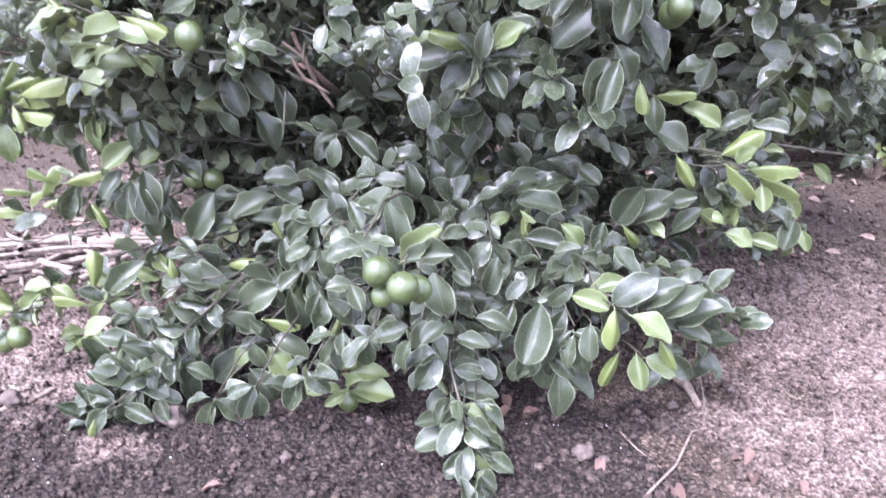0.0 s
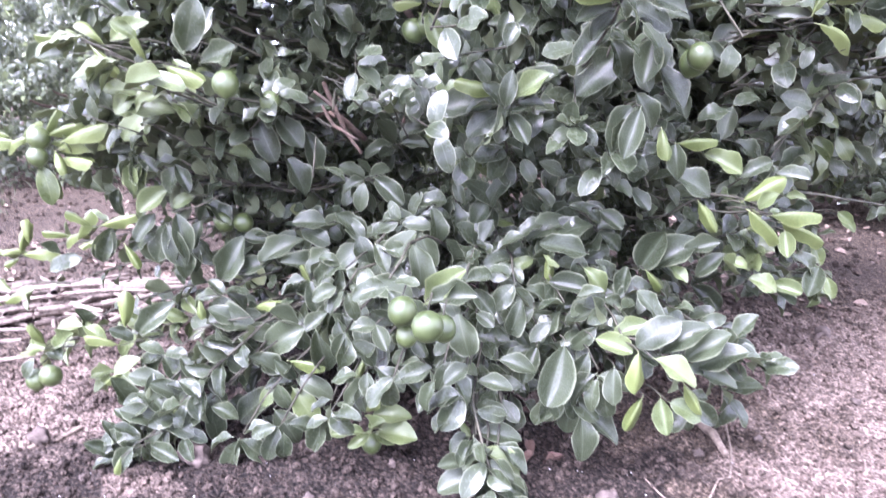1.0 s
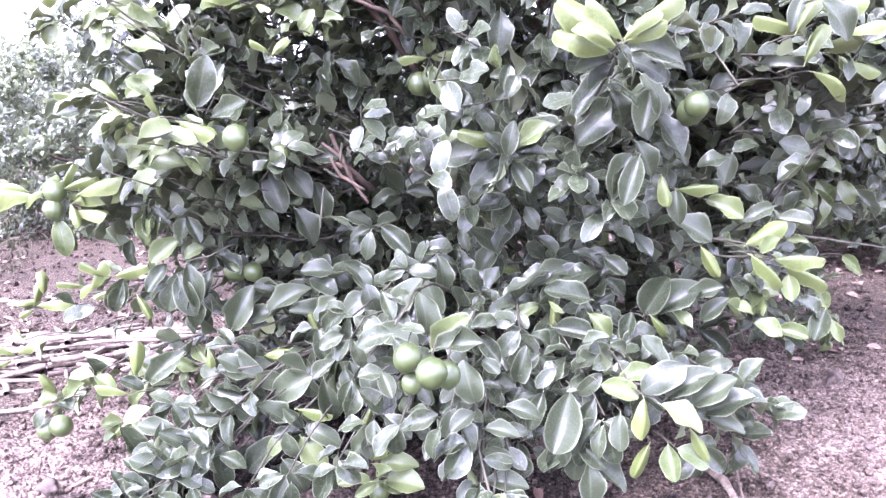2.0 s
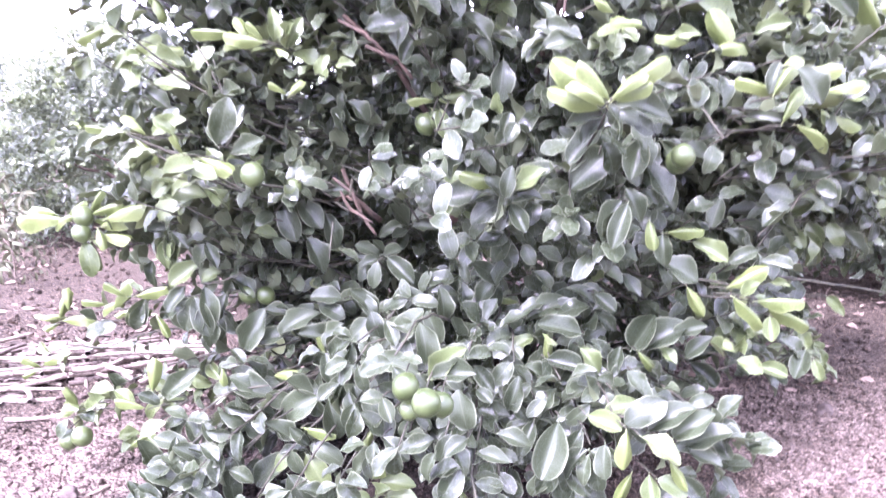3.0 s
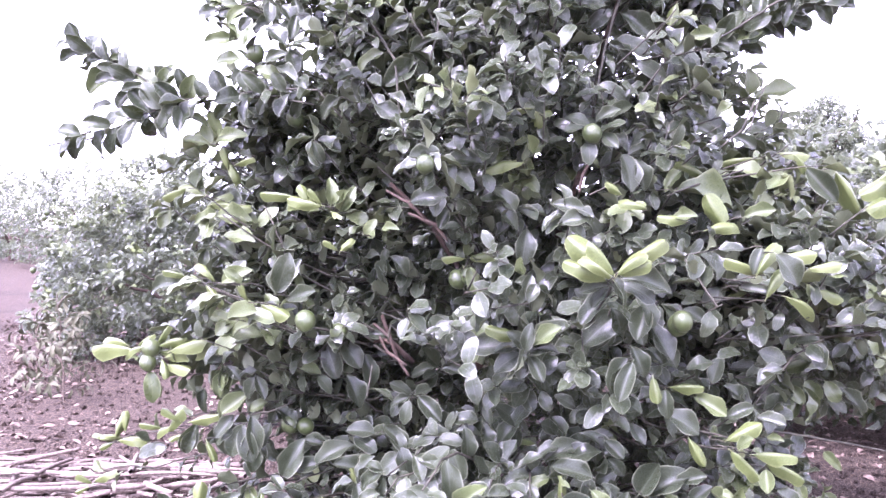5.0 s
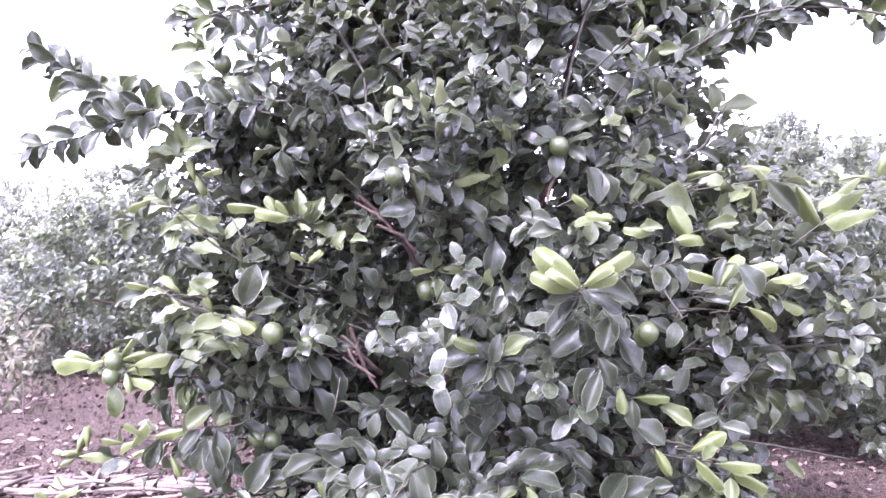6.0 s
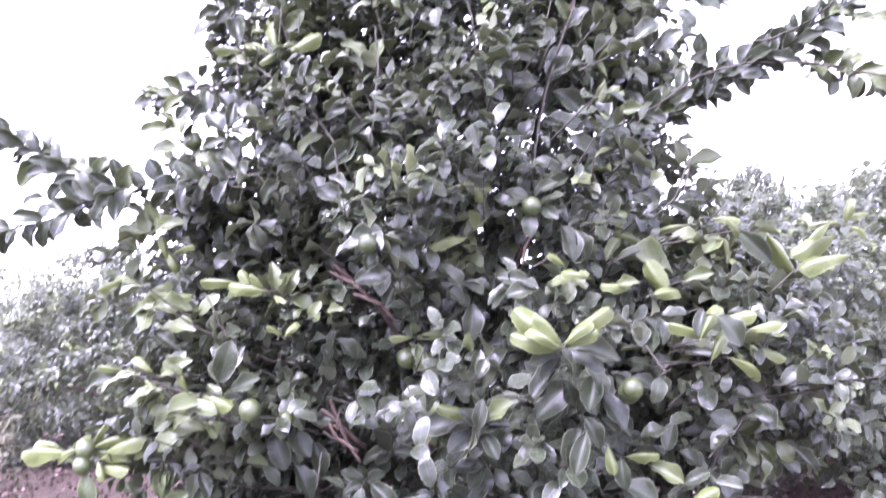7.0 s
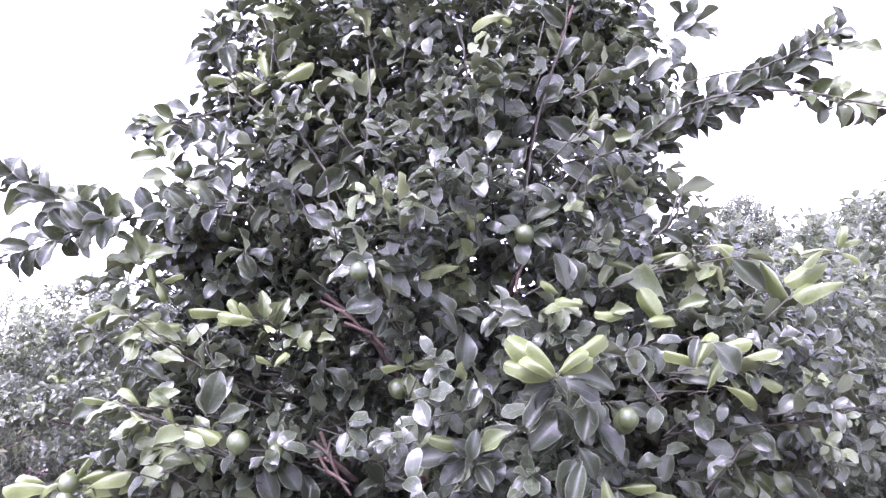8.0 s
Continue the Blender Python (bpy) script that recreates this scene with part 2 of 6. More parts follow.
def joined_leaves(name, family, places, mats):
    """Many leaves in one mesh; places: (shape number, matrix)."""
    vs, fs, us, ss, start = [], [], [], [], 0
    for k, m in places:
        v, f, u, s = family[k % len(family)]
        a = np.array(m)
        vs.append(v @ a[:3, :3].T + a[:3, 3])
        fs.append(f + start)
        us.append(u)
        ss.append(s)
        start += len(v)
    return quads(name, np.concatenate(vs), np.concatenate(fs), np.concatenate(us), np.concatenate(ss), mats)


def leaf_pose(p, way, up, size):
    """The matrix of a leaf that springs from p along way, its upper side towards up."""
    y = way.normalized()
    x = y.cross(up)
    x = x.normalized() if x.length > 1e-4 else y.orthogonal().normalized()
    z = x.cross(y)
    m = Matrix((x, y, z)).transposed().to_4x4()
    return Matrix.Translation(p) @ m @ Matrix.Diagonal((size, size, size, 1))


def spray(base, tip, n, size, spread=55, tuft=0.0, droop=0.0, r=rng, open_side=False):
    """Leaves set spirally along a shoot from base to tip: the matrices."""
    base, tip = Vector(base), Vector(tip)
    axis = (tip - base).normalized()
    a = axis.orthogonal().normalized()
    b = axis.cross(a)
    turn = r.uniform(0, 6.28)
    out = []
    for i in range(n):
        f = (i + 0.6) / n
        f = tuft + (1 - tuft) * f
        ang = turn + i * 2.4 + r.uniform(-0.35, 0.35)
        rad = a * math.cos(ang) + b * math.sin(ang)
        tilt = radians(spread * (1.15 - 0.45 * (i / max(1, n - 1))) + r.uniform(-14, 14))
        way = axis * math.cos(tilt) + rad * math.sin(tilt) - UP * droop
        up = axis * 0.9 + UP * 0.75 + Vector((r.uniform(-0.4, 0.4), r.uniform(-0.5, 0.2), 0))
        if open_side:
            up = Vector((r.uniform(-0.5, 0.5), -1.0, r.uniform(-0.1, 0.6)))
        s = min(size, 0.085 + 0.3 * (size - 0.085)) * r.uniform(0.72, 1.12) * (0.8 if i == n - 1 else 1.0)
        out.append(leaf_pose(base.lerp(tip, f), way, up, s))
    return out


def tube_arrays(points, radii, sides=6):
    """A tapered tube along points."""
    pts = [Vector(p) for p in points]
    verts, faces = [], []
    ref = Vector((0.31, 0.87, 0.39))
    for i, p in enumerate(pts):
        d = (pts[min(i + 1, len(pts) - 1)] - pts[max(i - 1, 0)]).normalized()
        a = d.cross(ref).normalized()
        b = d.cross(a)
        for j in range(sides):
            g = 2 * math.pi * j / sides
            verts.append(p + (a * math.cos(g) + b * math.sin(g)) * radii[i])
    for i in range(len(pts) - 1):
        for j in range(sides):
            k = (j + 1) % sides
            faces.append((i * sides + j, i * sides + k, (i + 1) * sides + k, (i + 1) * sides + j))
    e = (len(pts) - 1) * sides
    for j in range(0, sides - 2, 2):
        faces.append((e, e + j + 1, e + j + 2, e + (j + 3) % sides))
    return np.array([tuple(v) for v in verts]), np.array(faces)


def tubes(name, many, mat):
    vs, fs, start = [], [], 0
    for pts, radii, sides in many:
        v, f = tube_arrays(pts, radii, sides)
        vs.append(v)
        fs.append(f + start)
        start += len(v)
    return quads(name, np.concatenate(vs), np.concatenate(fs), mats=(mat,))


def bent(a, b, sag, n=6, wob=0.0, r=rng):
    """Points on a bowed line from a to b; sag: how far its middle is raised."""
    a, b = Vector(a), Vector(b)
    out = []
    for i in range(n + 1):
        f = i / n
        p = a.lerp(b, f) + UP * sag * 4 * f * (1 - f)
        if 0 < i < n:
            p += Vector((r.uniform(-wob, wob), r.uniform(-wob, wob), r.uniform(-wob, wob)))
        out.append(p)
    return out


def lump(name, radius, flat, seed, mat, level=2, rough=0.28):
    """An uneven stone or clod resting on z = 0."""
    bm = bmesh.new()
    bmesh.ops.create_icosphere(bm, subdivisions=level, radius=1)
    for v in bm.verts:
        k = 1 + rough * noise.noise(v.co * 1.3 + Vector((seed * 3.1, seed, 0))) + rough * 0.6 * noise.noise(v.co * 3.1 + Vector((0, seed, seed * 2.3)))
        v.co = Vector((v.co.x, v.co.y * 0.85, v.co.z * flat)) * k * radius
    low = min(v.co.z for v in bm.verts)
    for v in bm.verts:
        v.co.z -= low * 0.75
    for f in bm.faces:
        f.smooth = True
    me = bpy.data.meshes.new(name)
    bm.to_mesh(me)
    bm.free()
    me.materials.append(mat)
    return me


# ---- ground ----
def ground_z(x, y):
    p = Vector((x, y, 0))
    near = max(0.0, 1 - math.hypot(x, y - 2) / 9)
    z = 0.05 * noise.noise(p * 0.55) * min(1, 0.3 + near)
    z += 0.022 * noise.noise(p * 2.1 + Vector((5, 1, 0)))
    z += near * (0.016 * noise.noise(p * 9) + 0.013 * noise.noise(p * 23) + 0.010 * noise.noise(p * 46))
    return z


def axis_steps(lo, hi, fine, far):
    """Coordinates that are close together from lo to hi and spread out towards far."""
    mid = list(np.arange(lo, hi + fine / 2, fine))
    out, step, a = [], fine, hi
    while a < far:
        step *= 1.16
        a += step
        out.append(a)
    back, step, a = [], fine, lo
    while a > -far:
        step *= 1.16
        a -= step
        back.append(a)
    return np.array(back[::-1] + mid + out)


def build_ground():
    xs, ys = axis_steps(-1.9, 1.9, 0.012, 900), axis_steps(1.15, 3.0, 0.012, 900)
    verts = np.array([(x, y, ground_z(x, y)) for y in ys for x in xs])
    nx, ny = len(xs), len(ys)
    i, j = np.meshgrid(np.arange(nx - 1), np.arange(ny - 1))
    a = (j * nx + i).ravel()
    faces = np.stack([a, a + 1, a + nx + 1, a + nx], 1)
    thing("ground", quads("ground", verts, faces, mats=(SOIL,)), kind="structure", label="bare tilled grey-brown orchard soil, darker in front of the tree", category="ground")


build_ground()


def scatter(name, n, sizes, region, mat, seed, label, level=1, flat=0.75):
    """Clods or crumbs lying loose on the soil, joined into one."""
    r = random.Random(seed)
    shapes = []
    for k in range(8):
        me = lump("clod", 1.0, flat, k + seed, mat, level, 0.35)
        co = np.empty(len(me.vertices) * 3, np.float32)
        me.vertices.foreach_get("co", co)
        shapes.append((co.reshape(-1, 3), np.array([tuple(p.vertices) for p in me.polygons])))
        bpy.data.meshes.remove(me)
    vs, fs, start = [], [], 0
    x0, x1, y0, y1 = region
    for _ in range(n):
        x, y = r.uniform(x0, x1), y0 + (y1 - y0) * r.random() ** 1.3
        s = sizes[0] * (sizes[1] / sizes[0]) ** (r.random() ** 2.2)
        v, f = shapes[r.randrange(8)]
        g = r.uniform(0, 6.28)
        c, d = math.cos(g) * s, math.sin(g) * s
        rot = np.array(((c, -d, 0), (d, c, 0), (0, 0, s)))
        vs.append(v @ rot.T + (x, y, ground_z(x, y) - 0.15 * s))
        fs.append(f + start)
        start += len(v)
    me = bpy.data.meshes.new(name)
    me.from_pydata(np.concatenate(vs).tolist(), [], np.concatenate(fs).tolist())
    me.materials.append(mat)
    thing(name, me, kind="stuff", label=label, category="soil")


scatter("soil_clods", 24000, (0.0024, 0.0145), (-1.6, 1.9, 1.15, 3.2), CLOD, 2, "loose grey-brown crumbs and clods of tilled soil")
scatter("far_clods", 17000, (0.006, 0.026), (-6.5, 5.5, 2.5, 9.0), CLOD, 4, "larger dry soil clods between the orchard rows")
scatter("pale_litter", 3200, (0.003, 0.013), (-6.0, 4.5, 2.3, 8.0), PALE, 8, "pale dry chips and crumbs littering the soil between rows", 1, 0.35)
scatter("white_specks", 210, (0.0012, 0.0032), (-1.2, 1.3, 1.2, 2.4), SPECK, 6, "scattered white crumbs lying on the soil", 1)

# ---- citrus trees ----
def crown_radius(z, profile):
    for (z0, r0), (z1, r1) in zip(profile, profile[1:]):
        if z0 <= z <= z1:
            return r0 + (r1 - r0) * (z - z0) / (z1 - z0)
    return 0.0


def crown_shoots(n, profile, wide, deep, depth, r, size, leaves, hollow=0.45):
    """Shoots that fill a crown's outer shell: (base, tip, count, leaf size). The crown is centred on the z axis."""
    out = []
    z0, z1 = profile[0][0], profile[-1][0]
    seed = Vector((r.uniform(0, 50), r.uniform(0, 50), 0))
    top = max(q for _, q in profile)
    while len(out) < n:
        z = r.uniform(z0, z1)
        rad = crown_radius(z, profile)
        if r.random() > (rad / top) ** 1.7:
            continue
        g = r.uniform(0, 2 * math.pi)
        f = hollow + (1 - hollow) * r.random() ** 0.55
        way = Vector((math.cos(g) * wide, math.sin(g) * deep, 0))
        lumpy = 1 + 0.30 * noise.noise(Vector((math.cos(g) * 1.7, math.sin(g) * 1.7, z * 1.9)) + seed)
        if noise.noise(Vector((math.cos(g) * 3.1, math.sin(g) * 3.1, z * 3.3)) + seed * 2) < -0.28 and f > 0.7:
            continue
        p = way * rad * f * lumpy + UP * z
        lean = (z - z0) / (z1 - z0)
        axis = way.normalized() * r.uniform(0.4, 1.0) + UP * (r.uniform(-0.25, 0.5) + 0.7 * lean) + Vector((r.uniform(-0.5, 0.5), r.uniform(-0.5, 0.5), r.uniform(-0.2, 0.2)))
        length = r.uniform(0.08, 0.20) * depth
        out.append((p - axis.normalized() * length, p, r.randint(*leaves), size * r.uniform(0.8, 1.15)))
    return out


def fallen_litter():
    """Curled dead leaves and bits strewn between the rows."""
    r = random.Random(61)
    places = []
    while len(places) < 2600:
        x, y = r.uniform(-6.0, 4.5), 2.5 + 5.5 * r.random() ** 1.2
        if noise.noise(Vector((x * 1.3, y * 1.3, 4))) < -0.12:
            continue
        g = r.uniform(0, 6.28)
        way = Vector((math.cos(g), math.sin(g), r.uniform(-0.1, 0.35)))
        places.append((r.randrange(99), leaf_pose(Vector((x, y, ground_z(x, y) + 0.006)), way, Vector((r.uniform(-0.6, 0.6), r.uniform(-0.6, 0.6), 1)), r.uniform(0.03, 0.08))))
    thing("leaf_litter", joined_leaves("leaf_litter", FAR, places, (LITTER, DRY_LEAF)), kind="stuff", label="dry tan and brown fallen leaves strewn between the rows", category="litter")


fallen_litter()


def orchard_tree(name, seed, height, wide, shoots, label, fruits=30, leaf=0.09, young=0.24):
    """A whole bushy citrus tree seen from some way off, standing at the origin."""
    r = random.Random(seed)
    profile = [(0.08, 0.85 * wide), (0.4, 0.97 * wide), (0.45 * height, wide), (0.7 * height, 0.92 * wide), (0.88 * height, 0.72 * wide), (height, 0.30 * wide)]
    root = thing(name, label=label, category="tree", group="trees of the orchard rows")
    trunk = [((0, 0, -0.05), (0.02, 0.01, 0.35), (-0.01, 0.03, 0.45 * height))]
    part("trunk", tubes("trunk", [(trunk[0], (0.06, 0.05, 0.03), 8)], BARK), root, "short brown trunk")
    for k in range(9):
        g = k * 2.4
        end = Vector((math.cos(g) * wide * 0.6, math.sin(g) * wide * 0.6, height * r.uniform(0.35, 0.62)))
        part("limb", tubes("limb", [(bent((0, 0, 0.25), end, 0.06, 6, 0.03, r), [0.03 - 0.004 * i for i in range(7)], 5)], BARK), root)
    old, fresh, pale = [], [], []
    for base, tip, n, size in crown_shoots(shoots, profile, 1.0, 1.0, 1.2, r, leaf, (7, 11), 0.55):
        q = r.random()
        into = pale if q < young * 0.25 else fresh if q < young else old
        into.extend((r.randrange(99), m) for m in spray(base, tip, n, size, 60, r=r))
    part("foliage", joined_leaves("foliage", FAR1, old, LEAF_SETS["old"]), root, kind="stuff")
    part("young_foliage", joined_leaves("young_foliage", FAR1, fresh, LEAF_SETS["mid"]), root, "paler green new leaves", kind="stuff")
    part("young_shoot", joined_leaves("young_shoot", FAR1, pale, LEAF_SETS["young"]), root, "pale yellow-green shoot tips", kind="stuff")
    for k in range(fruits):
        g, z = r.uniform(0, 6.28), r.uniform(0.25, 0.75) * height
        q = crown_radius(z, profile) * r.uniform(0.85, 1.02)
        part("fruit", FAR_FRUIT, root, local=Matrix.Translation((math.cos(g) * q, math.sin(g) * q, z)) @ Matrix.Scale(r.uniform(0.8, 1.05), 4))
    return root


FAR1 = leaf_family(3, 2, 1, 8, 17)


def lime_mesh(seed, around=20, rings=14):
    """A lime 5.4 cm across with a small nipple, a dimple at the stalk and a short stalk."""
    bm = bmesh.new()
    bmesh.ops.create_uvsphere(bm, u_segments=around, v_segments=rings, radius=0.027)
    r = random.Random(seed)
    for v in bm.verts:
        t = v.co.z / 0.027
        k = 1 + 0.03 * noise.noise(v.co * 60 + Vector((seed, 0, 0)))
        v.co = Vector((v.co.x * k, v.co.y * k, v.co.z * (1.05 + 0.03 * r.random()) * k))
        if t < -0.93:
            v.co.z -= 0.0035 * (-t - 0.93) / 0.07
        if t > 0.95:
            v.co.z -= 0.0022 * (t - 0.95) / 0.05
    for f in bm.faces:
        f.smooth = True
    me = bpy.data.meshes.new("fruit")
    bm.to_mesh(me)
    bm.free()
    me.materials.append(FRUIT)
    return me


FRUIT_MESHES = [lime_mesh(k) for k in range(4)]
FAR_FRUIT = lime_mesh(7, 8, 6)

# ---- the main tree ----
TRUNK = Vector((0.10, 2.50, 0.0))
CROWN = [(0.10, 0.62), (0.35, 0.85), (0.7, 1.06), (1.1, 1.12), (1.45, 1.05), (1.9, 0.95), (2.3, 0.82), (2.65, 0.60), (3.0, 0.28), (3.2, 0.06)]
tree = thing("citrus_tree", at=Matrix.Translation(TRUNK), label="bushy lime tree with glossy dark leaves, pale shoots, green limes", category="tree")
CLEAR = []  # places in front of which the crown is open
SINGLE = []  # leaves placed one by one: (kind, matrix)
HERO = []  # leaves of tufts and shoots: (kind, matrix)
WOOD = []  # thin green shoots
FILL = {"old": [], "mid": []}
REST = {"old": [], "mid": [], "young": []}


def limb(points, thick, thin, label=""):
    """A visible brown limb of the main tree, in world places."""
    pts = []
    for a, b in zip(points, points[1:]):
        pts += bent(a, b, 0.0, 3, 0.006)[:-1]
    pts.append(Vector(points[-1]))
    n = len(pts)
    CLEAR.extend((p, 0.035) for p in pts)
    part("limb", tubes("limb", [([p - TRUNK for p in pts], [thick + (thin - thick) * i / (n - 1) for i in range(n)], 8)], BARK), tree, label)


part("trunk", tubes("trunk", [([Vector(p) for p in ((0, 0, -0.06), (0.015, 0, 0.12), (0, 0.02, 0.28), (-0.02, 0.0, 0.42))], (0.07, 0.058, 0.052, 0.045), 12)], BARK), tree, "short brown trunk branching near the soil")


def stem_to(tip, thick=0.005):
    """A thin branch from inside the crown out to a shoot's foot."""
    tip = Vector(tip)
    z = max(0.3, min(1.9, tip.z * 0.8 + 0.05))
    inner = Vector((TRUNK.x + (tip.x - TRUNK.x) * 0.55, TRUNK.y + (tip.y - TRUNK.y) * 0.55, z))
    pts = bent(inner, tip, 0.06 if tip.z < 0.6 else -0.05, 6, 0.010)
    WOOD.append((pts, [thick * (0.95 - 0.08 * i) for i in range(7)], 6))
    for k in (2, 3, 4):
        if pts[k].z > 0.12:
            FILL["old"].extend(spray(pts[k], pts[k + 1], 3, 0.088, 62, 0.0, 0.2))


def face_up(way, flip=False):
    """Upper side towards the light and the open side of the crown."""
    v = Vector((rng.uniform(-0.55, 0.55), -rng.uniform(0.25, 0.95), 0.9))
    return -v if flip else v


def single(base, tip, kind="old"):
    """One leaf from its foot to its point, on a short stem that comes from inside the crown."""
    a, b = Vector(base), Vector(tip)
    out = Vector((0.1 - a.x, -0.25 - a.y, 1.1 - a.z)).normalized()
    up = out * rng.uniform(0.6, 1.15) + UP * 0.6 + Vector((rng.uniform(-0.4, 0.4), 0, 0))
    SINGLE.append((kind, leaf_pose(a, b - a, up, (b - a).length)))
    inner = Vector((TRUNK.x, TRUNK.y, max(0.3, a.z * 0.85)))
    foot = a.lerp(inner, 0.055)
    WOOD.append(((foot, a.lerp(foot, 0.4) + UP * 0.004, a), (0.0020, 0.0017, 0.0014), 5))


def twig(points, thick):
    """A bare stretch of branch that shows between the leaves."""
    pts = []
    for a, b in zip(points, points[1:]):
        pts += bent(a, b, 0.0, 4, 0.002)[:-1]
    pts.append(Vector(points[-1]))
    n = len(pts) - 1
    radii = [thick * (1.0 - 0.35 * abs(2 * i / n - 1)) for i in range(n + 1)]
    if thick > 0.005:
        part("limb", tubes("limb", [([p - TRUNK for p in pts], radii, 8)], BARK), tree, "reddish brown branch showing between the leaves")
    else:
        WOOD.append((pts, radii, 7))
    CLEAR.extend((p, 0.034 if thick > 0.005 else 0.020) for p in pts[::2])


def rosette(at, hours, size, kind="old", out=0.35, stem=True):
    """A tuft of leaves round a shoot's end; hours: where they point on a clock face seen from the path."""
    c = Vector(at)
    for h in hours.split():
        g = radians(float(h) * 30 + rng.uniform(-7, 7))
        way = Vector((math.sin(g), -out * rng.uniform(-0.6, 2.2), math.cos(g) - rng.uniform(0, 0.25)))
        way.normalize()
        s = min(size, 0.085 + 0.4 * (size - 0.085)) * rng.uniform(0.72, 1.14)
        foot = c + way * rng.uniform(-0.008, 0.012) + Vector((rng.uniform(-1, 1), rng.uniform(0, 2), rng.uniform(-2, 1))) * 0.011
        up = Vector((-math.sin(g) * 0.35 + rng.uniform(-0.8, 0.8), -rng.uniform(0.2, 0.9), 0.9 - 0.3 * math.cos(g)))
        # young leaves and every third old one arch over, edge on to the path
        if kind == "young" or rng.random() < 0.3:
            up = Vector((-math.sin(g) * 0.2 + rng.uniform(-0.5, 0.5), -rng.uniform(0.1, 0.5), 0.9 + 0.2 * abs(math.cos(g))))
        HERO.append((kind, leaf_pose(foot, way, up, s)))
    if stem:
        stem_to(c + Vector((0, 0.03, -0.01)))


def shoot(base, tip, n, size, kind="old", spread=58, thick=0.004, stem=True):
    """A leafy shoot from base to tip."""
    pts = bent(base, tip, 0.012, 5, 0.004)
    WOOD.append((pts, [thick * (1 - 0.13 * i) for i in range(6)], 6))
    HERO.extend((kind, m) for m in spray(base, tip, n, size, spread, open_side=n > 15))
    if stem:
        stem_to(base, thick * 1.2)


def fruit(at, across=0.054, hang=0.0):
    """A lime on a short stalk."""
    p = Vector(at) - TRUNK
    s = across / 0.054
    CLEAR.append((Vector(at), 0.062))
    m = Matrix.Translation(p) @ Euler((rng.uniform(-0.5, 0.5), rng.uniform(-0.5, 0.5), rng.uniform(0, 6))).to_matrix().to_4x4() @ Matrix.Scale(s, 4)
    ob = part("fruit", FRUIT_MESHES[rng.randrange(4)], tree, local=m)
    stem = tubes("fruit_stalk", [((UP * across * 0.45, Vector((0.002, 0.022, across * 0.60)), Vector((0.004, 0.075, across * 0.68))), (0.0016, 0.0018, 0.002), 5)], TWIG)
    part("fruit_stalk", stem, ob, "thin green stalk", local=m.inverted() @ Matrix.Translation(p))
    return ob


def dead_leaf(base, tip):
    """A withered leaf caught in the crown."""
    a, b = Vector(base), Vector(tip)
    me = quads("dead_leaf", *leaf_shape(7, 4, 0.3, 0.9, 1.2, 0.3, 2.0, 2), (DRY_LEAF, DRY_LEAF))
    part("dead_leaf", me, tree, "withered reddish brown leaf", Matrix.Translation(-TRUNK) @ leaf_pose(a, b - a, face_up(b - a), (b - a).length))


rosette((0.087, 1.735, 0.874), "8 9 10 11 12 1 2 4 5.5 6 7", 0.091, "old")
rosette((-0.224, 2.332, 0.735), "10.5 1 3 8 7", 0.090, "old")
rosette((-0.312, 2.162, 0.637), "10 4.5 8 6.5 3", 0.085, "old")
rosette((-0.231, 2.145, 0.616), "11 4 7", 0.097, "old")
fruit((-0.123, 1.459, 0.484), 0.060)
fruit((-0.063, 1.330, 0.498), 0.060)
fruit((-0.038, 1.400, 0.469), 0.052)
fruit((-0.117, 1.480, 0.422), 0.046)
fruit((-0.233, 1.709, 0.052), 0.052)
fruit((-1.138, 1.880, 0.141), 0.060)
fruit((-1.190, 1.900, 0.121), 0.060)
fruit((-0.701, 2.105, 0.528), 0.060)
fruit((-0.647, 2.109, 0.524), 0.057)
fruit((-0.487, 1.895, 0.875), 0.054)
fruit((-0.537, 1.715, 0.925), 0.060)
fruit((-0.770, 1.750, 0.046), 0.060)
fruit((-0.835, 1.780, 0.040), 0.058)
fruit((0.492, 1.728, 0.966), 0.060)
fruit((1.158, 2.374, 0.905), 0.060)
fruit((-0.382, 2.256, 0.955), 0.051)
fruit((0.026, 1.500, -0.015), 0.050)
shoot((0.578, 1.824, 0.662), (0.724, 1.794, 0.617), 4, 0.071, "mid", 58)
rosette((0.721, 1.823, 0.731), "5 6 7 9 3", 0.079, "old")
rosette((0.994, 2.256, 0.723), "5 6 7 4", 0.109, "mid")
rosette((0.601, 1.815, 0.860), "4 6 8 9 2", 0.077, "old")
fruit((-1.141, 1.980, 0.779), 0.060)
fruit((-1.145, 1.970, 0.731), 0.055)
rosette((-0.772, 1.865, 0.888), "9 8.3 3 4 11", 0.104, "old")
rosette((-0.915, 2.037, 0.734), "8 9 4 5 6", 0.100, "old")
rosette((-0.796, 2.113, 0.469), "6 7 5 8", 0.146, "old")
rosette((-0.958, 2.213, 0.478), "6.5 5 8", 0.155, "old")
rosette((-0.562, 2.052, 0.790), "5 6 7 4 8", 0.118, "old")
rosette((-0.501, 2.172, 0.715), "5.5 4.5 7 3", 0.132, "old")
shoot((-0.559, 1.850, 0.281), (-0.782, 1.700, 0.069), 24, 0.094, "old", 58)
shoot((-0.747, 2.088, 0.257), (-0.989, 2.058, 0.198), 16, 0.100, "mid", 58)
shoot((-1.044, 2.041, 0.213), (-1.234, 2.011, 0.156), 13, 0.086, "mid", 58)
rosette((-0.788, 1.740, 0.094), "12 1 4 6 8 10", 0.094, "old")
rosette((-0.881, 1.680, 0.008), "1 9 11 12 6", 0.087, "old")
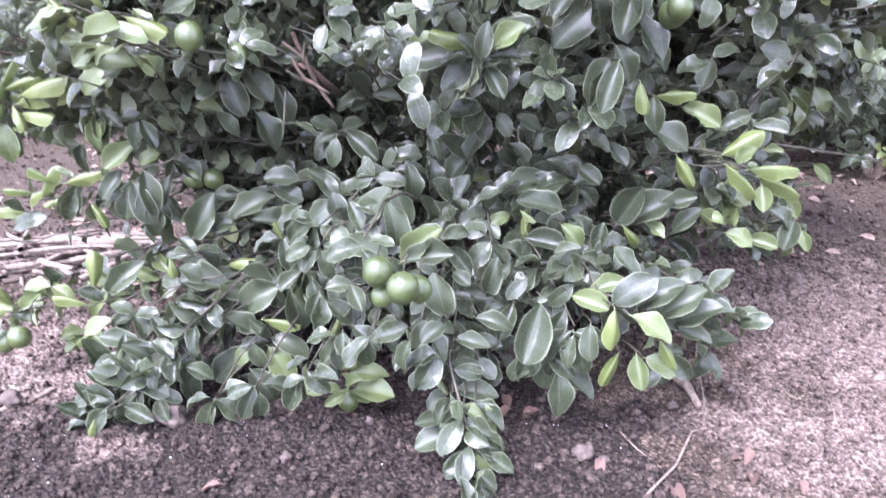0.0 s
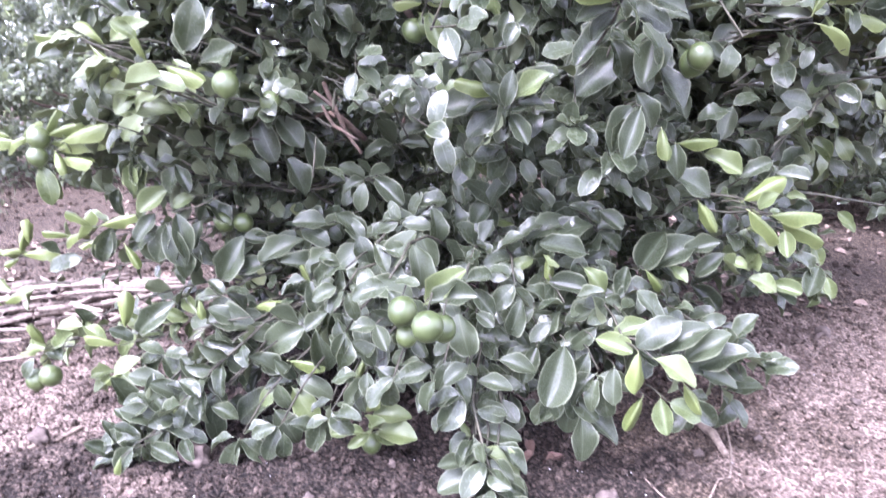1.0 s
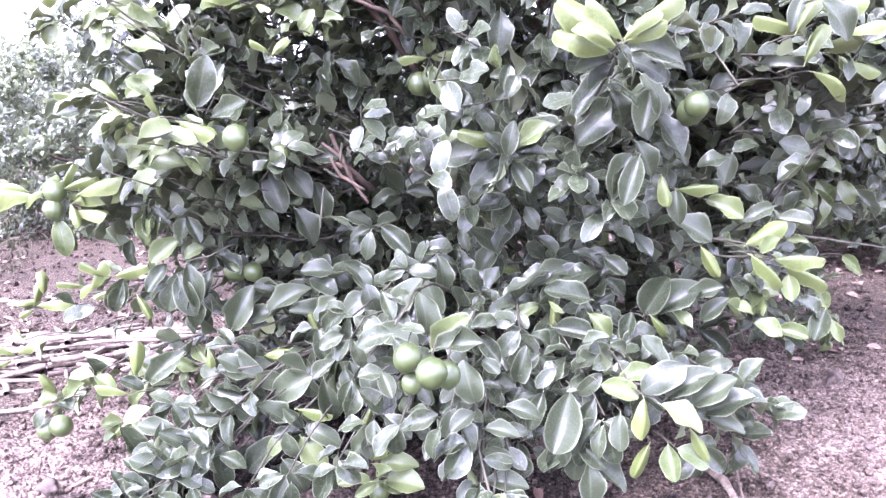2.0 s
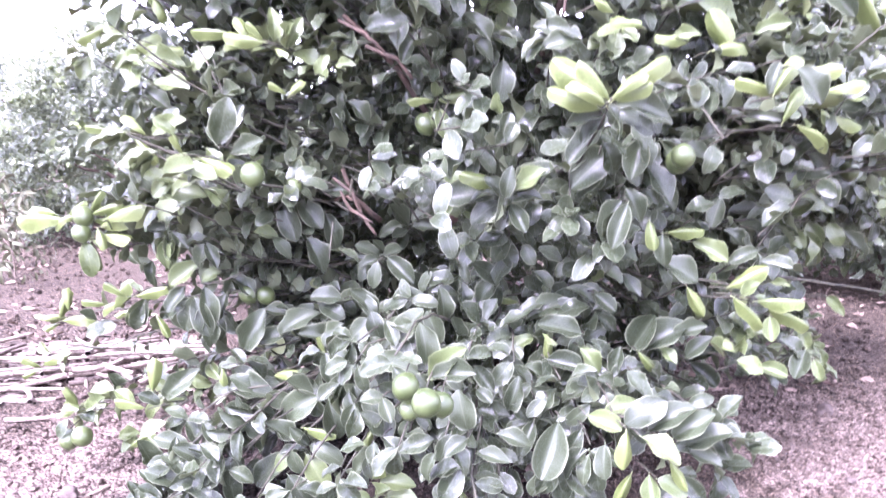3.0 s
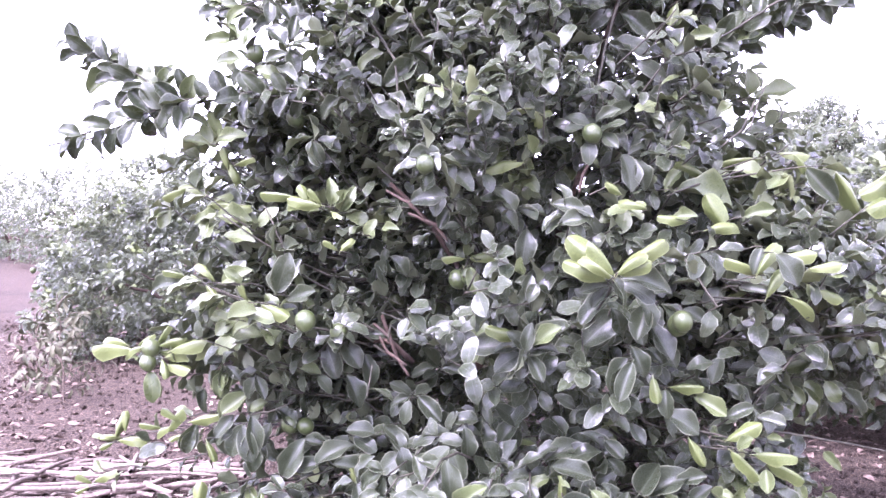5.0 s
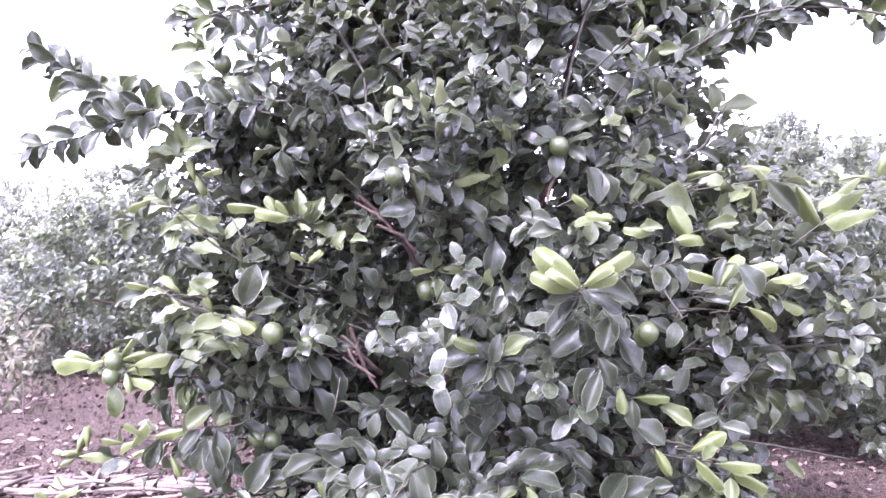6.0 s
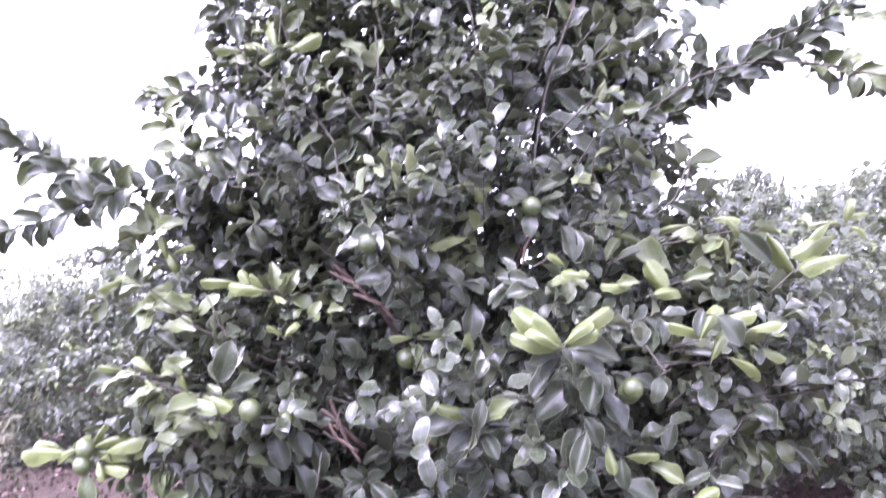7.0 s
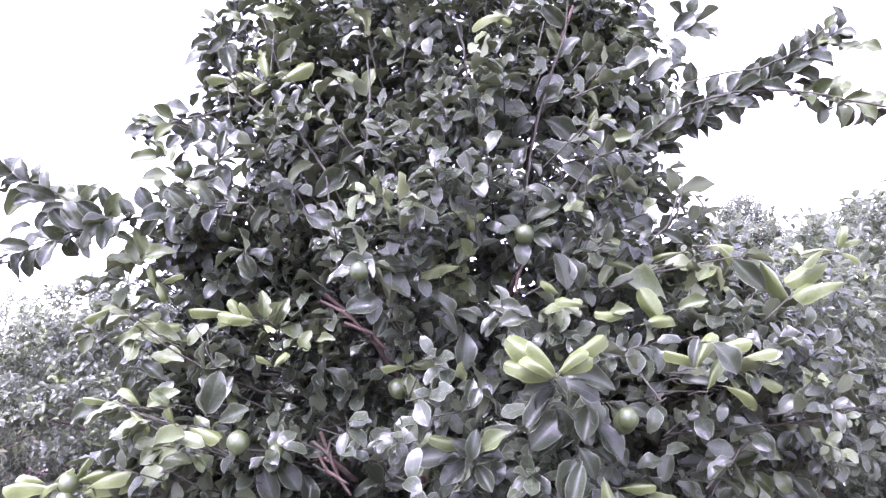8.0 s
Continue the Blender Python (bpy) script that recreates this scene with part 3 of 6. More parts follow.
rosette((-1.003, 1.958, 0.119), "9 8 7 4", 0.097, "mid")
rosette((-0.437, 1.823, 0.166), "2 4 5 7 9 11 6", 0.121, "old")
rosette((-0.323, 1.725, 0.388), "6 5 7 4 8", 0.116, "old")
rosette((-0.697, 2.134, 0.397), "12 1 2 10 4", 0.137, "old")
rosette((-0.225, 1.692, 0.091), "2.5 9.3 12 3.2 8.7", 0.092, "mid")
rosette((-0.422, 1.932, 0.408), "1 3 5 9 11 7", 0.106, "old")
rosette((-0.411, 2.065, 0.529), "10 2 4 8 6", 0.103, "old")
rosette((-0.223, 1.824, 0.542), "10 1 3 5 7 9", 0.086, "old")
rosette((-0.123, 1.965, 0.582), "9 2 4 6 7", 0.091, "old")
rosette((-0.231, 1.612, 0.279), "3 5 6 8 9", 0.081, "old")
rosette((-0.450, 1.660, 0.123), "5 6 7 3 9", 0.102, "old")
rosette((-0.676, 1.950, 0.036), "5 6 7 4", 0.126, "old")
shoot((0.019, 1.550, 0.240), (0.086, 1.400, 0.013), 24, 0.091, "old", 58)
rosette((0.025, 1.683, 0.173), "8 7 9 3 4 2", 0.103, "old")
rosette((0.065, 1.729, 0.315), "4 5 7 8 3 9", 0.098, "old")
rosette((0.229, 1.594, 0.247), "6 5 4 7 7.5", 0.103, "old")
shoot((0.344, 1.579, 0.389), (0.488, 1.549, 0.323), 5, 0.088, "old", 58)
rosette((0.358, 1.742, 0.425), "2 4 9 10 12 7", 0.095, "old")
rosette((0.232, 1.686, 0.430), "2 3 8 10 5", 0.098, "old")
rosette((0.133, 1.718, 0.276), "7 6 8 4 3", 0.102, "old")
rosette((0.208, 1.899, 0.566), "2 8 9 3 6", 0.100, "old")
rosette((0.066, 1.851, 0.492), "1 3 8 10 11", 0.077, "old")
rosette((0.589, 2.279, 0.390), "1 2 7 10 5", 0.142, "old")
rosette((0.663, 2.207, 0.305), "5 4 1 7 10", 0.132, "old")
rosette((0.658, 1.904, 0.293), "4 5 6 3 8", 0.109, "old")
rosette((0.325, 1.836, 0.567), "4 7 9 2 11", 0.098, "old")
rosette((-0.035, 1.986, 0.622), "2 5 7 10", 0.089, "old")
rosette((1.336, 2.950, 0.186), "5 6 7 4 12", 0.098, "mid")
rosette((1.371, 2.950, 0.092), "4 5 6 7 9", 0.100, "mid")
rosette((1.140, 2.950, 0.151), "9 3 2 10 4", 0.109, "mid")
rosette((1.234, 2.950, 0.115), "3 4 9 2", 0.110, "mid")
rosette((0.300, 1.460, 1.115), "7 8 4.5 3.6 6 7.6", 0.114, "old")
rosette((0.310, 1.682, 1.011), "7 6 5 7.7", 0.128, "old")
shoot((0.512, 1.980, 1.350), (0.962, 2.000, 1.434), 7, 0.114, "mid", 58)
rosette((0.761, 2.500, 1.702), "8 11 12 2 3", 0.137, "old")
shoot((0.589, 2.200, 1.822), (1.058, 2.150, 2.027), 56, 0.139, "old", 58)
shoot((1.057, 2.150, 2.007), (1.326, 2.100, 2.193), 34, 0.129, "old", 58, stem=False)
shoot((1.166, 2.150, 1.994), (1.461, 2.100, 1.909), 28, 0.110, "mid", 58, stem=False)
shoot((-0.597, 1.950, 1.626), (-1.056, 1.900, 1.575), 34, 0.120, "old", 58)
shoot((-1.013, 1.920, 1.574), (-1.355, 1.850, 1.444), 30, 0.130, "old", 58, stem=False)
shoot((-1.049, 1.920, 1.569), (-1.393, 1.900, 1.763), 32, 0.123, "old", 58, stem=False)
rosette((-0.854, 1.950, 1.760), "9 11 12 2 7 3", 0.134, "mid")
rosette((-0.726, 2.000, 1.769), "9 11 1 3 5 7", 0.119, "old")
shoot((-0.621, 2.200, 1.879), (-1.079, 2.200, 1.965), 30, 0.115, "old", 58)
rosette((-0.792, 2.200, 2.269), "8 9 11 12 7 4", 0.142, "old")
rosette((-0.733, 2.200, 2.374), "9 11 12 1 3", 0.143, "old")
rosette((-0.941, 1.950, 1.447), "8.7 11.5 12.7 2", 0.161, "mid")
rosette((-0.927, 2.000, 1.212), "8 9 2 4", 0.124, "mid")
rosette((-0.692, 1.908, 1.106), "12 1 2 3 6", 0.143, "old")
fruit((-0.140, 2.021, 1.048), 0.060)
fruit((-0.104, 2.013, 1.061), 0.056)
fruit((0.247, 1.790, 1.483), 0.055)
rosette((0.261, 1.830, 1.488), "10 2 4 6 1", 0.101, "old")
fruit((-0.197, 1.630, 1.369), 0.051)
rosette((-0.196, 1.670, 1.396), "2 3.5 6 12 9 4", 0.101, "old")
fruit((0.491, 1.675, 0.980), 0.055)
fruit((-0.381, 2.269, 0.951), 0.060)
rosette((0.293, 2.050, 1.827), "8 4 9 3 7", 0.115, "old")
rosette((-0.332, 2.050, 1.789), "9 3 4 8 12", 0.116, "old")
rosette((-0.343, 2.100, 2.078), "9 8 3 12 4", 0.129, "mid")
rosette((-0.247, 2.100, 2.235), "12 1 11 9 3", 0.131, "mid")
rosette((0.709, 2.300, 2.287), "1 3 10 4 12", 0.131, "old")
rosette((0.922, 2.400, 2.367), "2 4 12 3", 0.151, "old")
rosette((0.113, 1.847, 1.049), "12 10 4 8 6", 0.101, "old")
rosette((0.036, 1.878, 1.292), "4 8 6 3 10", 0.116, "old")
rosette((0.195, 1.755, 1.250), "9 3 8 4 12", 0.117, "old")
rosette((-0.144, 1.859, 1.294), "5 7 3 9 12", 0.116, "old")
rosette((0.447, 1.764, 1.033), "9 3 6 5", 0.095, "old")
rosette((1.090, 2.554, 0.792), "9 3 1", 0.142, "mid")
rosette((-0.372, 1.999, 1.134), "4 7 9 2 6", 0.107, "old")
rosette((-0.605, 1.929, 1.481), "9 3 6 12 5", 0.108, "old")
rosette((-0.432, 1.861, 1.655), "10 2 4 7", 0.104, "old")
fruit((-0.684, 2.000, 1.547), 0.060)
fruit((-0.828, 2.000, 1.753), 0.060)
limb(((-0.379, 2.020, 0.921), (-0.352, 2.040, 0.837), (-0.285, 2.100, 0.764)), 0.006, 0.009)
limb(((-0.416, 2.050, 0.833), (-0.380, 2.040, 0.841), (-0.352, 2.040, 0.834)), 0.005, 0.006)
dead_leaf((-0.068, 1.950, 0.811), (-0.044, 1.950, 0.769))
dead_leaf((0.021, 2.050, 0.629), (0.059, 2.050, 0.577))
limb(((-0.376, 2.050, 1.347), (-0.230, 2.100, 1.203), (-0.132, 2.200, 1.036)), 0.007, 0.011)
limb(((0.239, 1.980, 1.468), (0.222, 2.050, 1.371), (0.171, 2.200, 1.198)), 0.006, 0.010)
limb(((0.461, 2.150, 2.332), (0.343, 2.150, 1.993), (0.288, 2.300, 1.796)), 0.005, 0.009)
limb(((0.751, 2.200, 1.025), (0.875, 2.250, 1.036), (1.019, 2.300, 1.013)), 0.005, 0.004)
rosette((-0.567, 1.947, 0.176), "3 5 7 9 11 1", 0.113, "old")
rosette((-0.285, 1.651, 0.360), "4 6 7 9 2", 0.092, "old")
rosette((-0.617, 2.034, 0.242), "3 8 9 11 5", 0.108, "old")
rosette((-0.788, 2.029, 0.140), "3 5 8 9 12", 0.104, "old")
rosette((-0.799, 1.750, 0.152), "2 4 8 10 12", 0.093, "old")
rosette((-0.837, 1.700, 0.084), "1 3 9 11 6", 0.090, "old")
rosette((-0.564, 1.892, 0.032), "5 7 8 3 10", 0.117, "old")
rosette((-0.342, 1.741, 0.143), "4 6 8 2 10", 0.101, "old")
rosette((-0.161, 1.563, 0.288), "4 6 8 2", 0.088, "old")
rosette((-0.047, 1.540, 0.326), "5 7 4 8", 0.086, "old")
rosette((0.120, 1.698, 0.196), "4 6 8 2 10", 0.096, "old")
rosette((0.075, 1.500, 0.157), "3 4 8 9 6", 0.105, "old")
rosette((0.087, 1.450, 0.076), "3 5 8 9 6", 0.103, "old")
rosette((0.169, 1.674, 0.324), "3 5 7 9 11", 0.095, "old")
rosette((0.293, 1.648, 0.390), "2 4 8 10 12", 0.093, "old")
rosette((0.366, 1.568, 0.394), "2 4 6 10 12", 0.090, "old")
rosette((0.299, 1.575, 0.311), "5 6 7 8 3", 0.091, "old")
rosette((0.436, 1.614, 0.416), "1 3 5 11", 0.093, "old")
rosette((0.568, 1.689, 0.290), "2 3 4 5 1", 0.100, "old")
rosette((0.643, 1.770, 0.178), "3 4 5 6 2", 0.093, "old")
rosette((0.501, 1.617, 0.237), "4 5 6 7 3", 0.084, "old")
rosette((-0.546, 2.085, 0.476), "5 7 9 3 11", 0.123, "old")
rosette((-0.302, 1.784, 0.482), "4 6 8 10 1", 0.099, "old")
rosette((-0.155, 1.491, 0.545), "4 7 9 11 2", 0.082, "old")
rosette((-0.288, 1.696, 0.454), "5 8 9 3", 0.095, "old")
rosette((-0.000, 1.669, 0.490), "2 4 8 10 6", 0.089, "old")
rosette((0.116, 1.696, 0.468), "3 5 8 11", 0.091, "old")
rosette((-0.757, 2.094, 0.602), "5 7 8 4 9", 0.125, "old")
rosette((-0.783, 2.004, 0.723), "5 7 9 3", 0.104, "old")
rosette((-1.061, 2.235, 0.593), "4 6 8 10", 0.093, "old")
rosette((-0.712, 1.700, 0.069), "1 3 5 7 10 12", 0.092, "old")
rosette((-0.654, 1.740, 0.142), "3 5 6 8 11", 0.094, "old")
rosette((-0.815, 1.680, 0.025), "2 4 6 9 11", 0.081, "old")
rosette((-0.556, 1.680, 0.081), "4 6 7 9 2", 0.097, "old")
rosette((-0.317, 1.620, 0.175), "4 6 7 9 2", 0.089, "old")
rosette((-0.803, 1.850, 0.217), "2 4 8 9 11", 0.093, "old")
rosette((-1.068, 1.950, 0.273), "10 12 1 3 8", 0.087, "mid")
rosette((-0.673, 1.950, 0.355), "2 4 7 9 11", 0.105, "old")
shoot((-0.028, 1.648, 0.191), (-0.102, 1.618, 0.319), 6, 0.089, "old", 58)
rosette((0.647, 1.620, 0.306), "2 3 4 12 1", 0.082, "old")
rosette((0.573, 1.600, 0.355), "2 3 4 1 12", 0.087, "old")
rosette((-0.725, 1.838, 0.894), "9 8 7 4 3", 0.109, "mid")
rosette((-0.736, 1.921, 0.974), "8 7 4 5", 0.099, "mid")
rosette((-0.830, 1.637, 1.034), "8.5 9 9.5 7.5", 0.103, "mid")
rosette((-0.811, 1.759, 0.975), "8.5 9.2 7.5 8", 0.109, "mid")
rosette((-0.793, 1.867, 0.908), "8.5 9 8 7.5", 0.106, "mid")
rosette((-0.811, 1.920, 0.821), "8 8.6 7.4 9", 0.097, "mid")
rosette((-0.880, 2.038, 0.719), "7 7.8 8.4 6.5", 0.104, "mid")
rosette((-0.936, 2.156, 0.605), "7.5 8.2 6.5", 0.098, "mid")
rosette((-1.018, 2.050, 1.419), "8 9 10 11.5 1 6", 0.095, "mid")
rosette((-1.065, 2.050, 1.317), "8 9 10 7 3", 0.096, "mid")
rosette((-1.021, 2.050, 1.216), "8 9 7 10 5", 0.091, "old")
rosette((-1.129, 2.050, 1.247), "8 9 10 7", 0.081, "mid")
rosette((-0.962, 2.000, 1.131), "8 9 7 6 4", 0.085, "old")
rosette((-0.953, 2.100, 1.325), "7 9 11 4", 0.088, "old")
rosette((-0.934, 2.100, 1.445), "8 10 12 3", 0.088, "old")
rosette((-1.108, 2.050, 1.383), "8 9 10 11", 0.081, "mid")
shoot((-1.026, 2.254, 0.516), (-1.146, 2.224, 0.480), 4, 0.109, "mid", 58)
shoot((-1.215, 2.331, 0.412), (-1.445, 2.301, 0.366), 3, 0.104, "mid", 58)
shoot((-1.244, 2.218, 0.302), (-1.443, 2.188, 0.283), 3, 0.102, "mid", 58)
rosette((0.001, 1.520, 0.255), "5 6 7 8 9 4", 0.104, "old")
rosette((0.026, 1.500, 0.184), "8 9 7 6 3", 0.105, "old")
rosette((0.044, 1.460, 0.111), "8 9 7 3", 0.105, "old")
rosette((-0.758, 1.700, 0.111), "10 11 1 2 4 6 7", 0.092, "old")
rosette((-0.796, 1.660, 0.070), "3 5 7 9 11 1", 0.080, "old")
rosette((-0.717, 1.740, 0.176), "1 3 10 8", 0.076, "old")
rosette((-0.931, 1.868, 1.293), "10 12 1 8", 0.110, "mid")
rosette((-0.864, 1.840, 1.232), "9 10 7 11", 0.098, "mid")


# single leaves on the open side of the crown
single((-0.197, 2.096, 0.750), (-0.254, 2.056, 0.816))
single((-0.180, 2.008, 0.766), (-0.114, 1.968, 0.839))
single((-0.180, 2.005, 0.760), (-0.111, 1.965, 0.775))
single((-0.201, 2.086, 0.739), (-0.242, 2.046, 0.715))
single((-0.213, 2.137, 0.745), (-0.297, 2.097, 0.730))
single((-0.215, 2.072, 0.811), (-0.226, 2.032, 0.853))
single((-0.287, 2.105, 0.653), (-0.346, 2.065, 0.700))
single((-0.274, 2.073, 0.662), (-0.205, 2.033, 0.684))
single((-0.280, 2.041, 0.659), (-0.342, 2.001, 0.648))
single((-0.276, 1.997, 0.663), (-0.290, 1.957, 0.588))
single((-0.254, 2.012, 0.672), (-0.171, 1.972, 0.606))
single((-0.279, 2.110, 0.667), (-0.297, 2.070, 0.707))
single((-0.561, 2.014, 0.832), (-0.510, 1.974, 0.718))
single((-0.510, 2.013, 0.832), (-0.431, 1.973, 0.765))
single((-0.492, 2.019, 0.726), (-0.415, 1.979, 0.637))
single((-0.444, 2.059, 0.794), (-0.388, 2.019, 0.689))
single((-0.532, 2.009, 0.654), (-0.553, 1.969, 0.731))
single((-0.461, 2.053, 0.842), (-0.362, 2.013, 0.883))
single((-0.563, 2.007, 0.721), (-0.629, 1.967, 0.737), "mid")
single((-0.828, 2.001, 0.543), (-0.776, 1.961, 0.432))
single((-0.803, 2.015, 0.577), (-0.765, 1.975, 0.453))
single((-0.857, 2.020, 0.573), (-0.911, 1.980, 0.499))
single((-0.997, 2.043, 0.530), (-1.039, 2.003, 0.420))
single((-0.747, 2.052, 0.547), (-0.765, 2.012, 0.470))
single((-0.457, 1.997, 0.528), (-0.372, 1.957, 0.515))
single((-0.379, 2.004, 0.545), (-0.464, 1.964, 0.569))
single((-0.325, 1.947, 0.573), (-0.268, 1.907, 0.532))
single((-0.264, 1.956, 0.515), (-0.333, 1.916, 0.591))
single((-0.252, 1.928, 0.527), (-0.199, 1.888, 0.586))
single((-0.264, 1.952, 0.501), (-0.360, 1.912, 0.456))
single((-0.248, 1.894, 0.446), (-0.272, 1.854, 0.531))
single((-0.200, 1.835, 0.464), (-0.142, 1.795, 0.572))
single((-0.092, 1.903, 0.615), (-0.054, 1.863, 0.514))
single((-0.174, 1.915, 0.565), (-0.099, 1.875, 0.583))
single((-0.031, 1.950, 0.674), (-0.016, 1.910, 0.624))
single((-0.697, 2.030, 0.368), (-0.630, 1.990, 0.496))
single((-0.656, 2.045, 0.385), (-0.569, 2.005, 0.451))
single((-0.586, 2.029, 0.414), (-0.490, 1.989, 0.525))
single((-0.406, 2.021, 0.415), (-0.508, 1.981, 0.447))
single((-0.429, 1.988, 0.370), (-0.433, 1.948, 0.429), "young")
single((-0.081, 1.837, 0.463), (-0.105, 1.797, 0.558))
single((-0.022, 1.861, 0.456), (-0.042, 1.821, 0.545))
single((-0.113, 1.655, 0.443), (-0.208, 1.615, 0.506))
single((-0.092, 1.601, 0.448), (-0.008, 1.561, 0.543), "mid")
single((-0.084, 1.573, 0.466), (0.023, 1.533, 0.498))
single((-0.108, 1.724, 0.444), (-0.096, 1.684, 0.551))
single((-1.111, 1.994, 0.739), (-0.962, 1.954, 0.837), "young")
single((-1.119, 1.980, 0.783), (-1.030, 1.940, 0.832), "young")
single((-1.107, 2.002, 0.720), (-1.011, 1.962, 0.743), "young")
single((-1.144, 2.010, 0.704), (-1.101, 1.970, 0.608), "young")
single((-0.789, 1.742, 0.913), (-0.667, 1.702, 0.935), "mid")
single((-0.846, 1.858, 0.864), (-0.722, 1.818, 0.889), "mid")
single((-0.841, 1.930, 0.815), (-0.717, 1.890, 0.874), "mid")
single((-0.912, 1.975, 0.766), (-0.846, 1.935, 0.858), "mid")
single((-0.820, 2.041, 0.642), (-0.895, 2.001, 0.571), "mid")
single((-0.759, 2.042, 0.611), (-0.808, 2.002, 0.598), "mid")
single((-0.920, 2.026, 0.704), (-0.908, 1.986, 0.634), "mid")
single((0.085, 1.711, 0.871), (0.097, 1.671, 0.946))
single((0.094, 1.752, 0.871), (0.201, 1.712, 0.963))
single((0.096, 1.732, 0.884), (0.176, 1.692, 0.948), "mid")
single((0.076, 1.744, 0.900), (-0.013, 1.704, 0.945), "young")
single((0.070, 1.796, 0.873), (-0.070, 1.756, 0.884))
single((0.082, 1.779, 0.861), (-0.003, 1.739, 0.822))
single((0.106, 1.745, 0.874), (0.165, 1.705, 0.895))
single((0.097, 1.754, 0.858), (0.138, 1.714, 0.794))
single((0.087, 1.758, 0.856), (0.078, 1.718, 0.799))
single((0.153, 1.758, 0.970), (0.203, 1.718, 0.924))
single((0.353, 1.773, 0.973), (0.241, 1.733, 0.906))
single((0.296, 1.768, 0.985), (0.224, 1.728, 0.954))
single((0.381, 1.762, 0.968), (0.401, 1.722, 0.912))
single((0.364, 1.665, 0.885), (0.290, 1.625, 0.798))
single((0.365, 1.624, 0.881), (0.326, 1.584, 0.780))
single((0.364, 1.694, 0.908), (0.409, 1.654, 0.834))
single((0.465, 1.796, 0.900), (0.505, 1.756, 0.854))
single((0.417, 1.774, 0.893), (0.452, 1.734, 0.871))
single((0.424, 1.694, 0.832), (0.443, 1.654, 0.770), "young")
single((0.481, 1.795, 0.784), (0.564, 1.755, 0.815), "young")
single((0.460, 1.707, 0.799), (0.460, 1.667, 0.723))
single((0.554, 1.829, 0.759), (0.641, 1.789, 0.720), "mid")
single((0.471, 1.786, 0.716), (0.574, 1.746, 0.688))
single((0.534, 1.763, 0.660), (0.577, 1.723, 0.588), "young")
single((0.622, 1.729, 0.659), (0.693, 1.689, 0.731), "young")
single((0.628, 1.713, 0.647), (0.728, 1.673, 0.597), "young")
single((0.701, 1.776, 0.618), (0.808, 1.736, 0.660), "young")
single((0.748, 1.831, 0.592), (0.875, 1.791, 0.580), "young")
single((0.745, 1.777, 0.586), (0.742, 1.737, 0.525), "mid")
single((0.649, 1.697, 0.650), (0.664, 1.657, 0.693), "mid")
single((0.989, 2.050, 0.576), (1.014, 2.010, 0.546), "mid")
single((0.904, 2.285, 0.762), (1.011, 2.245, 0.825), "mid")
single((0.940, 2.254, 0.743), (0.986, 2.214, 0.684), "mid")
single((1.012, 2.300, 0.754), (1.053, 2.260, 0.686), "mid")
single((1.069, 2.288, 0.755), (1.109, 2.248, 0.689), "mid")
single((0.816, 2.142, 0.792), (0.851, 2.102, 0.701))
single((0.657, 1.944, 0.863), (0.622, 1.904, 0.790))
single((0.703, 2.068, 0.808), (0.788, 2.028, 0.822))
single((0.666, 1.959, 0.773), (0.730, 1.919, 0.743))
single((0.954, 2.110, 0.915), (0.936, 2.070, 0.991))
single((1.247, 2.407, 0.616), (1.177, 2.367, 0.716))
single((0.145, 1.908, 0.517), (0.249, 1.868, 0.612))
single((0.130, 2.045, 0.535), (0.077, 2.005, 0.574), "young")
single((0.294, 1.777, 0.522), (0.178, 1.737, 0.563))
single((0.203, 1.834, 0.517), (0.199, 1.794, 0.441), "young")
single((0.187, 1.831, 0.508), (0.227, 1.791, 0.508), "young")
single((0.172, 1.876, 0.484), (0.110, 1.836, 0.472), "mid")
single((0.278, 1.767, 0.494), (0.338, 1.727, 0.443), "mid")
single((0.407, 1.760, 0.486), (0.461, 1.720, 0.594))
single((0.432, 1.751, 0.489), (0.522, 1.711, 0.591))
single((0.503, 1.750, 0.530), (0.574, 1.710, 0.573))
single((0.538, 1.751, 0.475), (0.577, 1.711, 0.543))
single((0.417, 1.735, 0.499), (0.471, 1.695, 0.454), "young")
single((0.468, 1.743, 0.510), (0.510, 1.703, 0.479), "mid")
single((0.082, 1.983, 0.588), (0.023, 1.943, 0.686))
single((0.055, 1.971, 0.591), (0.077, 1.931, 0.691))
single((0.164, 1.915, 0.659), (0.207, 1.875, 0.611))
single((0.132, 1.861, 0.742), (0.160, 1.821, 0.695))
single((0.011, 2.008, 0.525), (0.052, 1.968, 0.635))
single((0.314, 1.786, 0.629), (0.364, 1.746, 0.587))
single((0.374, 1.742, 0.693), (0.413, 1.702, 0.647))
single((0.238, 1.834, 0.697), (0.193, 1.794, 0.749))
single((0.326, 1.725, 0.711), (0.369, 1.685, 0.688))
single((-0.388, 1.827, 0.311), (-0.345, 1.787, 0.192))
single((-0.419, 1.882, 0.291), (-0.554, 1.842, 0.242))
single((-0.447, 1.913, 0.284), (-0.524, 1.873, 0.331))
single((-0.346, 1.867, 0.354), (-0.397, 1.827, 0.324))
single((-0.308, 1.781, 0.367), (-0.279, 1.741, 0.321))
single((-0.468, 1.828, 0.217), (-0.371, 1.788, 0.241), "young")
single((-0.249, 1.751, 0.260), (-0.263, 1.711, 0.224), "young")
single((-0.253, 1.713, 0.375), (-0.237, 1.673, 0.315))
single((-0.198, 1.594, 0.406), (-0.168, 1.554, 0.356))
single((-0.209, 1.656, 0.280), (-0.138, 1.616, 0.241))
single((-0.225, 1.750, 0.200), (-0.313, 1.710, 0.155))
